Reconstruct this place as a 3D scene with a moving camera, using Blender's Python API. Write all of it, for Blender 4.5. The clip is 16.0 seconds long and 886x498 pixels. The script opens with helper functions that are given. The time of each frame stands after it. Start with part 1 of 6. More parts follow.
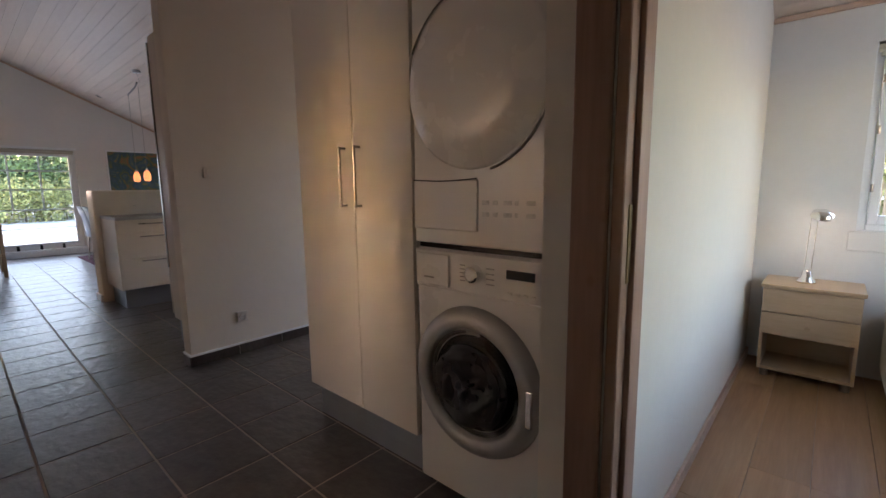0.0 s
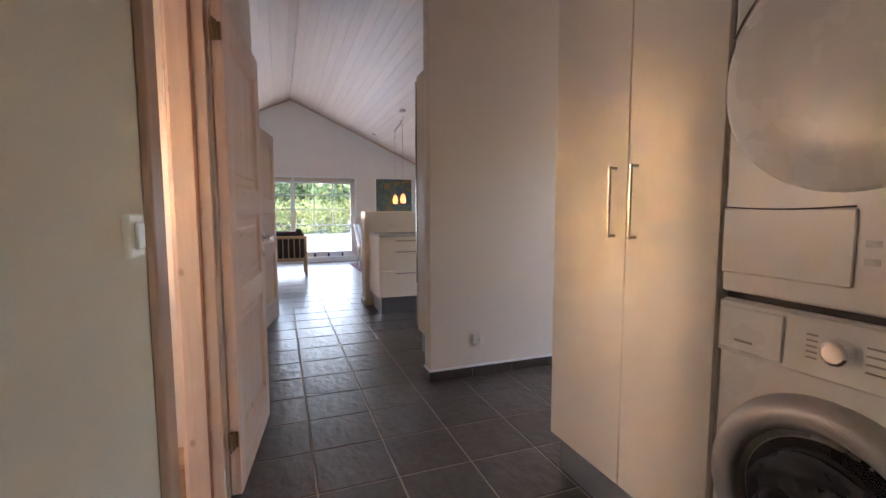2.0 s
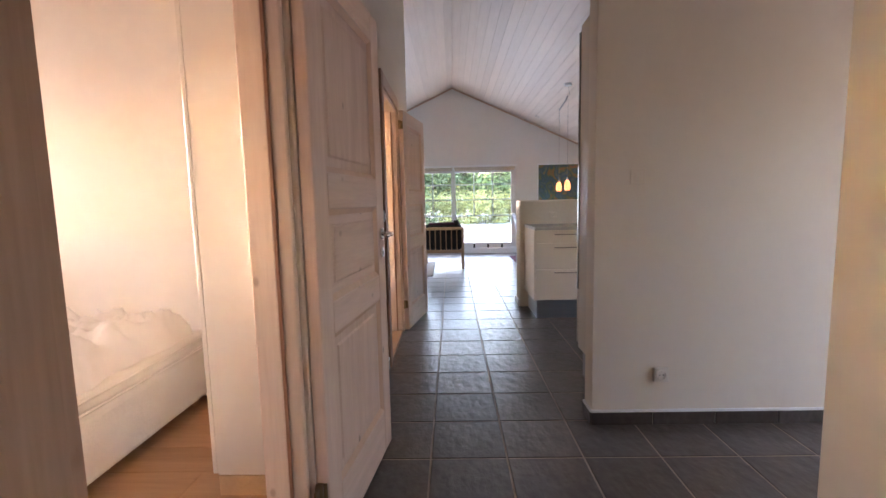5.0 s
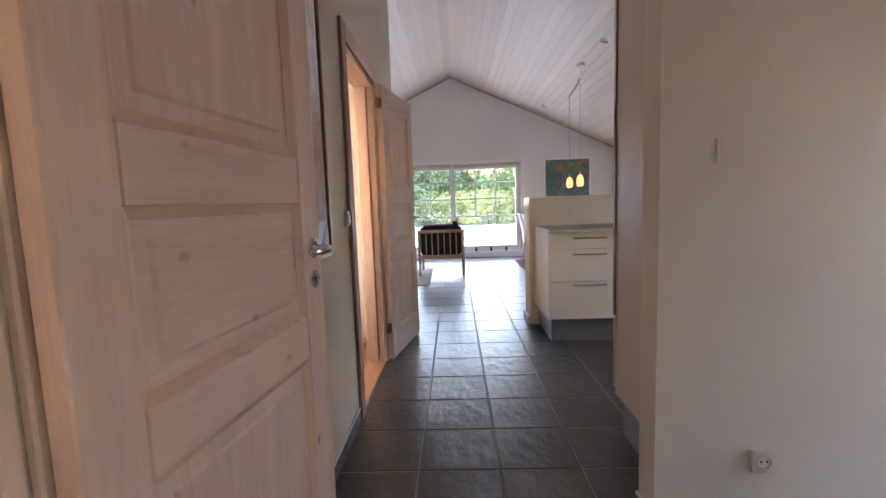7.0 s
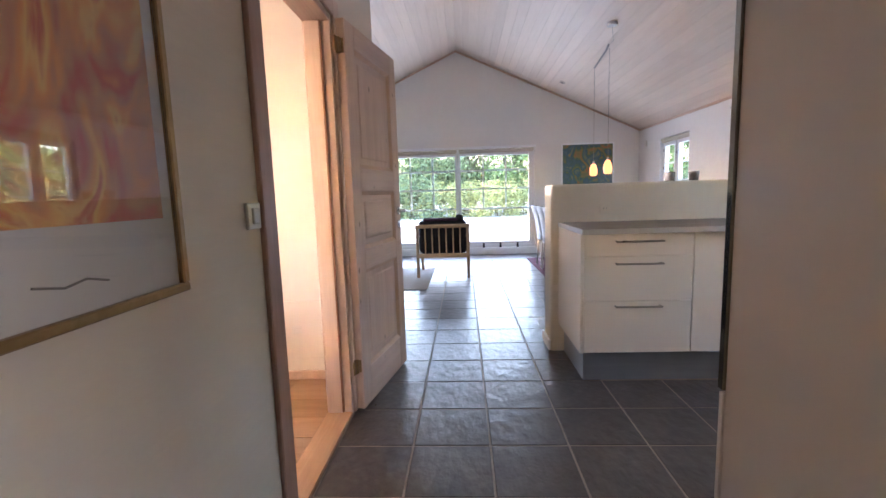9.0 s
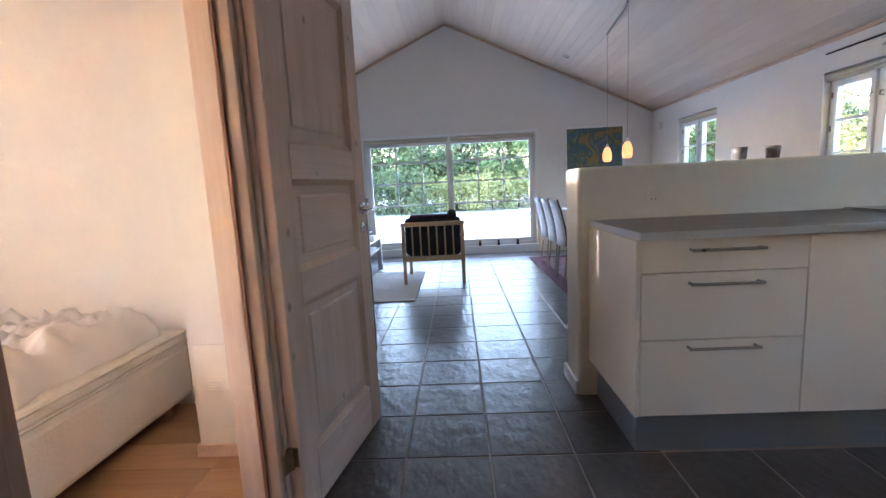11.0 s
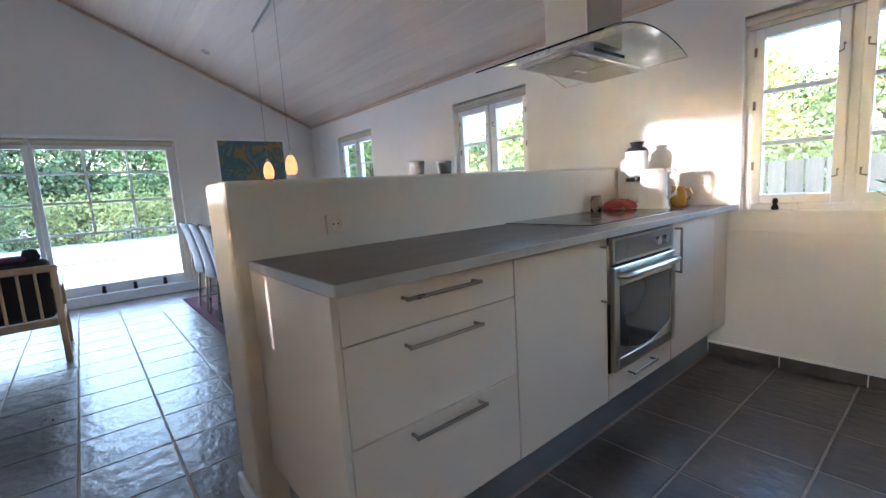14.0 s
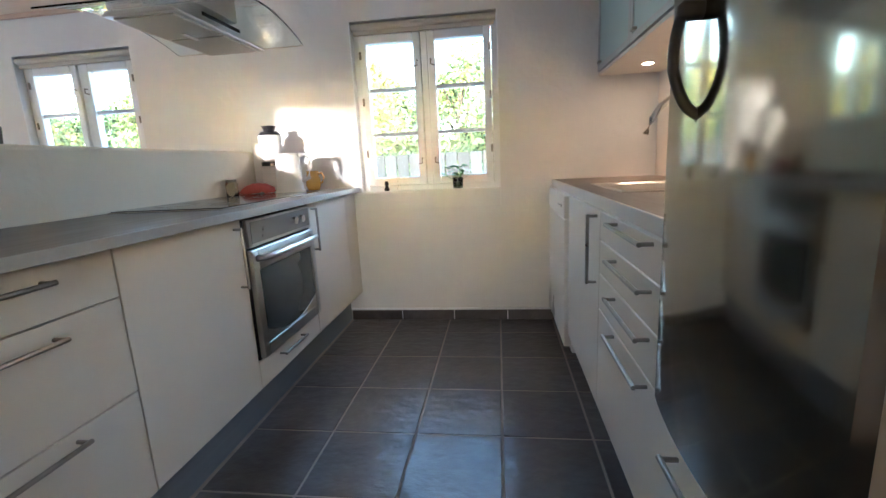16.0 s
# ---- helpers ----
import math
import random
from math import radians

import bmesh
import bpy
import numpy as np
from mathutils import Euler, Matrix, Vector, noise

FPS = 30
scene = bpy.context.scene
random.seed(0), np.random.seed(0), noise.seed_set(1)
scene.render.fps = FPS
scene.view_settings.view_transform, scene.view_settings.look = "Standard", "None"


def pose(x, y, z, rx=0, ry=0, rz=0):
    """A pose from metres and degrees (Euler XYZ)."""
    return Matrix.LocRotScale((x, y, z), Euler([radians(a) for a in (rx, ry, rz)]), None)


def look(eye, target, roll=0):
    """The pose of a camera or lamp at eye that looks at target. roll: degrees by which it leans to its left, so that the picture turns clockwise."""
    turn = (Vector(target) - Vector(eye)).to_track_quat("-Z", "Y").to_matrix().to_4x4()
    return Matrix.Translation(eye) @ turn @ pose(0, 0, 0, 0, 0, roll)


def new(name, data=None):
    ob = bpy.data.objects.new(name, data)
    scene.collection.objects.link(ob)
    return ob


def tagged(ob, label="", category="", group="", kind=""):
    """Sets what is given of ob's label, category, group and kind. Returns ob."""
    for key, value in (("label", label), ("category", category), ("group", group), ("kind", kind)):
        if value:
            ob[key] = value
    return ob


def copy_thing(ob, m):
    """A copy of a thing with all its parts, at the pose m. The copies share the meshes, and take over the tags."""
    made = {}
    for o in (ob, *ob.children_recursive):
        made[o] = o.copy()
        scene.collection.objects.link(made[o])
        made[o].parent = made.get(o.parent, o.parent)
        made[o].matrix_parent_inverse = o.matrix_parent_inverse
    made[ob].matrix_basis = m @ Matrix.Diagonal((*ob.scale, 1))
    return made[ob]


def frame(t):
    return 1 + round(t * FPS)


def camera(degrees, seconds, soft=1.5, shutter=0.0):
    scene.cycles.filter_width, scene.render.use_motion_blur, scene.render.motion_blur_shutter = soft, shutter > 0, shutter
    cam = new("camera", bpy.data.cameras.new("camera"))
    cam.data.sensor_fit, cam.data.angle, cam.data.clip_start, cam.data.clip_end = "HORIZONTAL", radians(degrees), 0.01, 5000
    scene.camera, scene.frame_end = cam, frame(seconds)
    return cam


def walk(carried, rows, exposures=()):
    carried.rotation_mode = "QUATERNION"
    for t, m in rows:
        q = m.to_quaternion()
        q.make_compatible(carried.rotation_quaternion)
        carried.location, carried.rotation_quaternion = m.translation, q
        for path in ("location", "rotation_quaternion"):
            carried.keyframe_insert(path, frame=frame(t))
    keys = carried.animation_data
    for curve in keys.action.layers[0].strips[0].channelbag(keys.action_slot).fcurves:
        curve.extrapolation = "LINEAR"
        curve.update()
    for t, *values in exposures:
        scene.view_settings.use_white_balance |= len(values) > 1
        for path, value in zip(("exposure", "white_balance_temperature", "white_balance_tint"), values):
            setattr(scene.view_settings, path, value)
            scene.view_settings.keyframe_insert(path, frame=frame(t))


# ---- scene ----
cam = camera(90.8, 16.0)
PATH = [
    (0, (0.227, 0.331, 1.143), (-1.089, 1.81, 0.864), -0.7),
    (0.5, (0.152, 0.325, 1.153), (-1.328, 1.645, 0.898), -0.9),
    (1, (0.073, 0.338, 1.161), (-1.539, 1.504, 0.964), -0.8),
    (1.5, (-0.017, 0.353, 1.165), (-1.764, 1.312, 0.995), -0.0),
    (2, (-0.074, 0.347, 1.162), (-1.943, 1.04, 0.987), -0.1),
    (2.5, (-0.114, 0.385, 1.165), (-2.076, 0.715, 0.968), -1.6),
    (3, (-0.149, 0.478, 1.164), (-2.137, 0.532, 0.959), -1.8),
    (3.5, (-0.186, 0.538, 1.163), (-2.178, 0.503, 0.983), -2.0),
    (4, (-0.297, 0.55, 1.155), (-2.288, 0.531, 0.961), -1.0),
    (4.2, (-0.368, 0.551, 1.163), (-2.358, 0.522, 0.963), -1.2),
    (6.5, (-1.224, 0.623, 1.137), (-3.211, 0.57, 0.914), -1.2),
    (7, (-1.442, 0.642, 1.132), (-3.43, 0.582, 0.922), -2.0),
    (7.5, (-1.651, 0.695, 1.14), (-3.631, 0.532, 0.91), -1.8),
    (8, (-1.908, 0.691, 1.121), (-3.89, 0.568, 0.884), -0.6),
    (8.5, (-2.141, 0.684, 1.118), (-4.126, 0.65, 0.872), -0.6),
    (9, (-2.371, 0.709, 1.114), (-4.353, 0.608, 0.866), -1.8),
    (11.3, (-3.334, 0.715, 1.086), (-5.313, 0.638, 0.804), -3.0),
    (11.5, (-3.413, 0.719, 1.084), (-5.389, 0.625, 0.786), -2.5),
    (12, (-3.598, 0.71, 1.086), (-5.571, 0.802, 0.769), -2.3),
    (12.5, (-3.728, 0.72, 1.087), (-5.688, 0.973, 0.779), -2.3),
    (13, (-3.859, 0.799, 1.093), (-5.78, 1.276, 0.808), -4.0),
    (13.5, (-3.894, 0.889, 1.096), (-5.693, 1.72, 0.827), -3.6),
    (14, (-3.899, 0.95, 1.09), (-5.432, 2.205, 0.818), -3.6),
    (14.5, (-3.896, 0.971, 1.086), (-5.087, 2.55, 0.787), -3.6),
    (15, (-3.884, 0.991, 1.078), (-4.702, 2.784, 0.739), -3.7),
    (15.5, (-3.878, 1.017, 1.049), (-4.367, 2.925, 0.699), -3.0),
    (16, (-3.853, 1.022, 1.033), (-4.112, 2.966, 0.645), -2.8),
]
EXPOSURES = [(0.0, 4.5, 6050, 26), (1.0, 5.15, 6050, 27), (2.0, 5.4, 6100, 28), (3.5, 5.45, 6100, 28), (6.5, 5.5, 5950, 27), (9.0, 5.6, 5750, 26), (11.3, 5.1, 5350, 20), (12.0, 5.2, 5350, 18), (13.0, 5.25, 5300, 18), (14.5, 4.95, 5200, 16), (16.0, 5.2, 5250, 14)]
walk(cam, [(t, look(eye, target, roll)) for t, eye, target, roll in PATH], EXPOSURES)

# ---- world, sun, exposure ----
SUN_ELEV, SUN_TAN = radians(5.4), 0.24
SUN_DIR = Vector((math.sin(math.atan(SUN_TAN)) * math.cos(SUN_ELEV), math.cos(math.atan(SUN_TAN)) * math.cos(SUN_ELEV), -math.sin(SUN_ELEV)))
world = bpy.data.worlds.new("sky")
scene.world = world
world.use_nodes = True
wn = world.node_tree.nodes
sky = wn.new("ShaderNodeTexSky")
sky.sky_type = "NISHITA"
sky.sun_disc = False
sky.sun_elevation = SUN_ELEV
sky.sun_rotation = math.atan2(-SUN_DIR.x, -SUN_DIR.y)
wn["Background"].inputs["Strength"].default_value = 0.15
world.node_tree.links.new(sky.outputs[0], wn["Background"].inputs["Color"])
sun = new("sun", bpy.data.lights.new("sun", "SUN"))
sun.data.energy, sun.data.angle, sun.data.color = 0.7, radians(0.9), (1.0, 0.86, 0.7)
sun.matrix_world = look((0, 0, 0), SUN_DIR)


def lamp(name, kind, place, energy, color, size=0.05, target=None, spot=100):
    ob = new(name, bpy.data.lights.new(name, kind))
    ob.data.energy, ob.data.color = energy, color
    ob.data.shadow_soft_size = size
    if kind == "SPOT":
        ob.data.spot_size, ob.data.spot_blend = radians(spot), 0.6
    ob.matrix_world = look(place, target) if target else Matrix.Translation(place)
    return ob


def daylight(name, place, target, width, height, energy, color=(0.86, 0.93, 1.0)):
    """An area lamp that adds to the sky's light at a window opening, on the room side of its panes."""
    ob = new(name, bpy.data.lights.new(name, "AREA"))
    ob.data.shape, ob.data.size, ob.data.size_y = "RECTANGLE", width, height
    ob.data.energy, ob.data.color = energy, color
    ob.matrix_world = look(place, target)
    return ob


daylight("garden_window_daylight", (-10.33, 0.61, 1.0), (-5, 0.61, 1.0), 2.6, 1.65, 1.1, (0.8, 0.9, 1.0))
daylight("middle_bedroom_daylight", (-2.87, -2.38, 1.42), (-2.0, 0, 1.1), 0.46, 0.85, 0.24, (1.0, 0.78, 0.6))
# Second fill lamp, at a bedroom window added only to brighten the cupboard opposite.
daylight("middle_bedroom_second_fill", (-1.31, -2.41, 1.45), (-1.31, 0, 1.2), 0.56, 0.8, 0.21, (1.0, 0.85, 0.71))
daylight("small_bedroom_daylight", (-3.8, -2.41, 1.42), (-3.8, 0, 1.2), 0.8, 1.15, 0.2, (1.0, 0.88, 0.76))
# Warm fill at an added hall window, to lift the hall and corridor.
daylight("hall_window_fill", (-2.27, 3.78, 1.15), (-2.27, 0, 1.1), 0.7, 1.7, 0.2, (1.0, 0.8, 0.64))
daylight("end_bedroom_daylight", (0.92, 3.8, 1.38), (0.92, 0, 1.2), 1.1, 0.95, 0.07, (1.0, 0.95, 0.9))

# ---- materials ----
def mat(name, color, rough=0.5, metal=0.0, vary=0.06, scale=6.0, bump=0.0, bscale=60.0, spec=0.5, fine=0.0, fscale=80.0, stretch=(1, 1, 1),
        island=0.0, rand=0.0, second=None, coat=0.0, space="Position", dist=0.01, rvar=0.08, bdetail=6, ior=1.5):
    """A painted, stained or cast surface: a base colour with broad and fine variation and fine relief."""
    m = bpy.data.materials.new(name)
    m.use_nodes = True
    t = m.node_tree
    n, l = t.nodes, t.links
    p = n["Principled BSDF"]
    p.inputs["Metallic"].default_value = metal
    p.inputs["IOR"].default_value = ior
    p.inputs["Specular IOR Level"].default_value = spec
    p.inputs["Coat Weight"].default_value = coat
    if space == "Position":
        src = n.new("ShaderNodeNewGeometry").outputs["Position"]
    else:
        src = n.new("ShaderNodeTexCoord").outputs["Object"]
    mp = n.new("ShaderNodeMapping")
    mp.inputs["Scale"].default_value = stretch
    l.new(src, mp.inputs["Vector"])
    vec = mp.outputs[0]
    if rand:
        oi = n.new("ShaderNodeObjectInfo")
        sc = n.new("ShaderNodeVectorMath")
        sc.operation = "MULTIPLY_ADD"
        l.new(oi.outputs["Random"], sc.inputs[0])
        sc.inputs[1].default_value = (37, 53, 71)
        l.new(vec, sc.inputs[2])
        vec = sc.outputs[0]
    big = n.new("ShaderNodeTexNoise")
    big.inputs["Scale"].default_value = scale
    big.inputs["Detail"].default_value = 5
    l.new(vec, big.inputs["Vector"])
    mix = n.new("ShaderNodeMix")
    mix.data_type = "RGBA"
    l.new(big.outputs[0], mix.inputs[0])
    c2 = second if second else tuple(min(1, c * (1 + vary * 2)) for c in color)
    c1 = color if second else tuple(c * (1 - vary * 2) for c in color)
    mix.inputs[6].default_value, mix.inputs[7].default_value = (*c1, 1), (*c2, 1)
    out = mix.outputs[2]
    factors = []
    if fine:
        fn = n.new("ShaderNodeTexNoise")
        fn.inputs["Scale"].default_value = fscale
        fn.inputs["Detail"].default_value = 6
        l.new(vec, fn.inputs["Vector"])
        factors.append((fn.outputs[0], fine))
    if island:
        factors.append((n.new("ShaderNodeNewGeometry").outputs["Random Per Island"], island))
    if rand:
        factors.append((oi.outputs["Random"], rand))
    for sock, amount in factors:
        mr = n.new("ShaderNodeMapRange")
        mr.inputs[3].default_value, mr.inputs[4].default_value = 1 - amount, 1 + amount
        l.new(sock, mr.inputs[0])
        hs = n.new("ShaderNodeHueSaturation")
        l.new(mr.outputs[0], hs.inputs["Value"])
        l.new(out, hs.inputs["Color"])
        out = hs.outputs[0]
    l.new(out, p.inputs["Base Color"])
    rr = n.new("ShaderNodeMapRange")
    rr.inputs[3].default_value, rr.inputs[4].default_value = max(0.02, rough - rvar), min(1, rough + rvar)
    l.new(big.outputs[0], rr.inputs[0])
    l.new(rr.outputs[0], p.inputs["Roughness"])
    if bump:
        bn = n.new("ShaderNodeTexNoise")
        bn.inputs["Scale"].default_value = bscale
        bn.inputs["Detail"].default_value = bdetail
        l.new(vec, bn.inputs["Vector"])
        b = n.new("ShaderNodeBump")
        b.inputs["Strength"].default_value = bump
        b.inputs["Distance"].default_value = dist
        l.new(bn.outputs[0], b.inputs["Height"])
        l.new(b.outputs[0], p.inputs["Normal"])
    return m


def wood(name, light, dark, rough=0.45, stretch=(1, 1, 12), scale=3.0, knots=0.0, knot_color=(0.3, 0.15, 0.07), island=0.0, rand=0.0, space="Object", bump=0.15):
    """Sawn wood: long grain, growth rings and round knots."""
    m = bpy.data.materials.new(name)
    m.use_nodes = True
    t = m.node_tree
    n, l = t.nodes, t.links
    p = n["Principled BSDF"]
    src = n.new("ShaderNodeTexCoord").outputs["Object"] if space == "Object" else n.new("ShaderNodeNewGeometry").outputs["Position"]
    off = n.new("ShaderNodeVectorMath")
    off.operation = "MULTIPLY_ADD"
    oi = n.new("ShaderNodeObjectInfo")
    l.new(oi.outputs["Random"], off.inputs[0])
    off.inputs[1].default_value = (31, 47, 59)
    l.new(src, off.inputs[2])
    mp = n.new("ShaderNodeMapping")
    mp.inputs["Scale"].default_value = stretch
    l.new(off.outputs[0], mp.inputs["Vector"])
    g = n.new("ShaderNodeTexNoise")
    g.inputs["Scale"].default_value = scale
    g.inputs["Detail"].default_value = 7
    g.inputs["Distortion"].default_value = 0.35
    l.new(mp.outputs[0], g.inputs["Vector"])
    ramp = n.new("ShaderNodeValToRGB")
    ramp.color_ramp.elements[0].position, ramp.color_ramp.elements[1].position = 0.32, 0.68
    ramp.color_ramp.elements[0].color, ramp.color_ramp.elements[1].color = (*dark, 1), (*light, 1)
    fg = n.new("ShaderNodeTexNoise")
    fg.inputs["Scale"].default_value = scale * 5
    fg.inputs["Detail"].default_value = 4
    l.new(mp.outputs[0], fg.inputs["Vector"])
    blend = n.new("ShaderNodeMix")
    blend.inputs[0].default_value = 0.4
    l.new(g.outputs[0], blend.inputs[2])
    l.new(fg.outputs[0], blend.inputs[3])
    l.new(blend.outputs[0], ramp.inputs[0])
    out = ramp.outputs[0]
    if knots:
        kv = n.new("ShaderNodeTexVoronoi")
        kv.inputs["Scale"].default_value = 5.0
        km = n.new("ShaderNodeMapping")
        km.inputs["Scale"].default_value = [1 if s < 2 else 1.6 for s in stretch]
        l.new(off.outputs[0], km.inputs["Vector"])
        l.new(km.outputs[0], kv.inputs["Vector"])
        kr = n.new("ShaderNodeMapRange")
        kr.inputs[1].default_value, kr.inputs[2].default_value = 0.045, 0.1
        kr.inputs[3].default_value, kr.inputs[4].default_value = knots, 0
        l.new(kv.outputs[0], kr.inputs[0])
        mx = n.new("ShaderNodeMix")
        mx.data_type = "RGBA"
        l.new(kr.outputs[0], mx.inputs[0])
        l.new(out, mx.inputs[6])
        mx.inputs[7].default_value = (*knot_color, 1)
        out = mx.outputs[2]
    for sock, amount in ((n.new("ShaderNodeNewGeometry").outputs["Random Per Island"], island), (oi.outputs["Random"], rand)):
        if amount:
            mr = n.new("ShaderNodeMapRange")
            mr.inputs[3].default_value, mr.inputs[4].default_value = 1 - amount, 1 + amount
            l.new(sock, mr.inputs[0])
            hs = n.new("ShaderNodeHueSaturation")
            l.new(mr.outputs[0], hs.inputs["Value"])
            l.new(out, hs.inputs["Color"])
            out = hs.outputs[0]
    l.new(out, p.inputs["Base Color"])
    p.inputs["Roughness"].default_value = rough
    b = n.new("ShaderNodeBump")
    b.inputs["Strength"].default_value = bump
    b.inputs["Distance"].default_value = 0.004
    l.new(blend.outputs[0], b.inputs["Height"])
    l.new(b.outputs[0], p.inputs["Normal"])
    return m


def glow(name, color, strength):
    m = bpy.data.materials.new(name)
    m.use_nodes = True
    p = m.node_tree.nodes["Principled BSDF"]
    p.inputs["Base Color"].default_value = (*color, 1)
    p.inputs["Emission Color"].default_value = (*color, 1)
    p.inputs["Emission Strength"].default_value = strength
    return m


def clear(name, color=(1, 1, 1), rough=0.0, ior=1.45, coat=0.0):
    m = bpy.data.materials.new(name)
    m.use_nodes = True
    p = m.node_tree.nodes["Principled BSDF"]
    p.inputs["Base Color"].default_value = (*color, 1)
    p.inputs["Transmission Weight"].default_value = 1
    p.inputs["Roughness"].default_value = rough
    p.inputs["IOR"].default_value = ior
    return m


def stripes(name, a, b, axis, period, rough=0.9):
    m = bpy.data.materials.new(name)
    m.use_nodes = True
    n, l = m.node_tree.nodes, m.node_tree.links
    p = n["Principled BSDF"]
    s = n.new("ShaderNodeSeparateXYZ")
    l.new(n.new("ShaderNodeNewGeometry").outputs["Position"], s.inputs[0])
    w = n.new("ShaderNodeMath")
    w.operation = "MULTIPLY"
    w.inputs[1].default_value = 1 / period
    l.new(s.outputs[axis], w.inputs[0])
    f = n.new("ShaderNodeMath")
    f.operation = "FRACT"
    l.new(w.outputs[0], f.inputs[0])
    r = n.new("ShaderNodeValToRGB")
    r.color_ramp.interpolation = "CONSTANT"
    r.color_ramp.elements[0].color, r.color_ramp.elements[1].color = (*a, 1), (*b, 1)
    r.color_ramp.elements[1].position = 0.5
    l.new(f.outputs[0], r.inputs[0])
    l.new(r.outputs[0], p.inputs["Base Color"])
    p.inputs["Roughness"].default_value = rough
    return m


def art(name, colors, scale=2.2, space="Generated"):
    """Brushed abstract paint: warped noise through a ramp of pigments."""
    m = bpy.data.materials.new(name)
    m.use_nodes = True
    n, l = m.node_tree.nodes, m.node_tree.links
    p = n["Principled BSDF"]
    tc = n.new("ShaderNodeTexCoord")
    g = n.new("ShaderNodeTexNoise")
    g.inputs["Scale"].default_value, g.inputs["Detail"].default_value, g.inputs["Distortion"].default_value = scale, 4, 1.6
    l.new(tc.outputs[space], g.inputs["Vector"])
    r = n.new("ShaderNodeValToRGB")
    e = r.color_ramp.elements
    for i, c in enumerate(colors):
        at = 0.28 + 0.44 * i / (len(colors) - 1)
        el = e[i] if i < 2 else e.new(at)
        el.position, el.color = at, (*c, 1)
    l.new(g.outputs[0], r.inputs[0])
    l.new(r.outputs[0], p.inputs["Base Color"])
    p.inputs["Roughness"].default_value = 0.55
    b = n.new("ShaderNodeBump")
    b.inputs["Strength"].default_value = 0.2
    l.new(g.outputs[0], b.inputs["Height"])
    l.new(b.outputs[0], p.inputs["Normal"])
    return m


PAINT = mat("wall_paint", (0.78, 0.715, 0.625), 0.85, vary=0.025, scale=1.6, bump=0.1, bscale=35, fine=0.025, fscale=18, spec=0.25)
BRICKPAINT = mat("painted_brick", (0.75, 0.655, 0.545), 0.8, vary=0.025, scale=1.0, bump=0.2, bscale=2.4, stretch=(1.3, 1.3, 7), fine=0.02, fscale=14, spec=0.25, dist=0.02)
PLASTER = mat("kitchen_plaster", (0.78, 0.76, 0.73), 0.8, vary=0.03, scale=1.4, bump=0.3, bscale=26, fine=0.03, fscale=14, spec=0.25)
HALFWALL = mat("half_wall_plaster", (0.73, 0.665, 0.555), 0.7, vary=0.03, scale=2.0, bump=0.3, bscale=22, fine=0.03, fscale=14, spec=0.3)
CEIL = wood("limed_ceiling_board", (0.75, 0.63, 0.525), (0.68, 0.56, 0.455), 0.5, (1.2, 14, 14), 2.0, knots=0.15, knot_color=(0.45, 0.33, 0.25), island=0.06, space="Position", bump=0.1)
SLATE = mat("slate_tile", (0.028, 0.0235, 0.021), 0.29, vary=0.3, scale=5.5, bump=0.62, bscale=13, stretch=(1, 1.5, 1), ior=1.57, fine=0.45, fscale=22, second=(0.115, 0.095, 0.083), rand=0.2, dist=0.01, spec=0.65, rvar=0.03, bdetail=4)
GROUT = mat("grout", (0.38, 0.325, 0.27), 0.9, vary=0.15, scale=9, bump=0.3, bscale=120)
DOORWOOD = wood("limed_pine", (0.73, 0.56, 0.465), (0.6, 0.43, 0.345), 0.5, (14, 14, 1.1), 1.6, knots=0.75, knot_color=(0.27, 0.18, 0.13), rand=0.03)
DOORRAIL = wood("limed_pine_rail", (0.73, 0.56, 0.465), (0.61, 0.445, 0.36), 0.5, (1.1, 14, 14), 1.6, knots=0.5, knot_color=(0.32, 0.22, 0.16), rand=0.03)
# Pine casing with the shaded side's darkness put into its colour.
SHADETRIM = wood("pine_casing", (0.47, 0.28, 0.195), (0.35, 0.195, 0.13), 0.5, (14, 14, 1.0), 1.5, knots=0.5, knot_color=(0.33, 0.16, 0.09), rand=0.04)
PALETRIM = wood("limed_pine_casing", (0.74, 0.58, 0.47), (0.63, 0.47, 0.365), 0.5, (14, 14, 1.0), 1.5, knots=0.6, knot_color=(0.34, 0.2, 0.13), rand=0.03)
# Moulding pine; extra orange in its colour stands for warm light on the edges.
LITMOULD = wood("lit_limed_moulding", (0.72, 0.5, 0.36), (0.6, 0.4, 0.28), 0.45, (14, 14, 1.0), 1.5)
STOPWOOD = wood("stained_door_stop", (0.34, 0.16, 0.09), (0.25, 0.11, 0.06), 0.5, (14, 14, 1.0), 1.5)
TRIMX = wood("pine_casing_level", (0.66, 0.48, 0.36), (0.54, 0.36, 0.26), 0.5, (1.0, 14, 14), 1.5, knots=0.5, rand=0.04)
SILLWOOD = wood("pine_threshold", (0.62, 0.36, 0.19), (0.5, 0.27, 0.13), 0.4, (1.0, 12, 12), 1.8, knots=0.2)
PLANK = wood("oak_plank", (0.46, 0.27, 0.14), (0.35, 0.19, 0.09), 0.4, (16, 1.0, 16), 1.5, rand=0.1, knots=0.15)
WHITE = mat("cabinet_white", (0.68, 0.615, 0.525), 0.45, vary=0.012, scale=1.5, fine=0.01, bump=0.03, bscale=150)
APPLIANCE = mat("appliance_white", (0.7, 0.665, 0.61), 0.3, vary=0.015, scale=2)
JOINERY = mat("window_white", (0.86, 0.865, 0.87), 0.4, vary=0.02, scale=4, bump=0.08, bscale=60)
KICK = mat("aluminium_kick", (0.33, 0.36, 0.4), 0.38, 0.7, vary=0.05, scale=3, stretch=(1, 1, 20), fine=0.05)
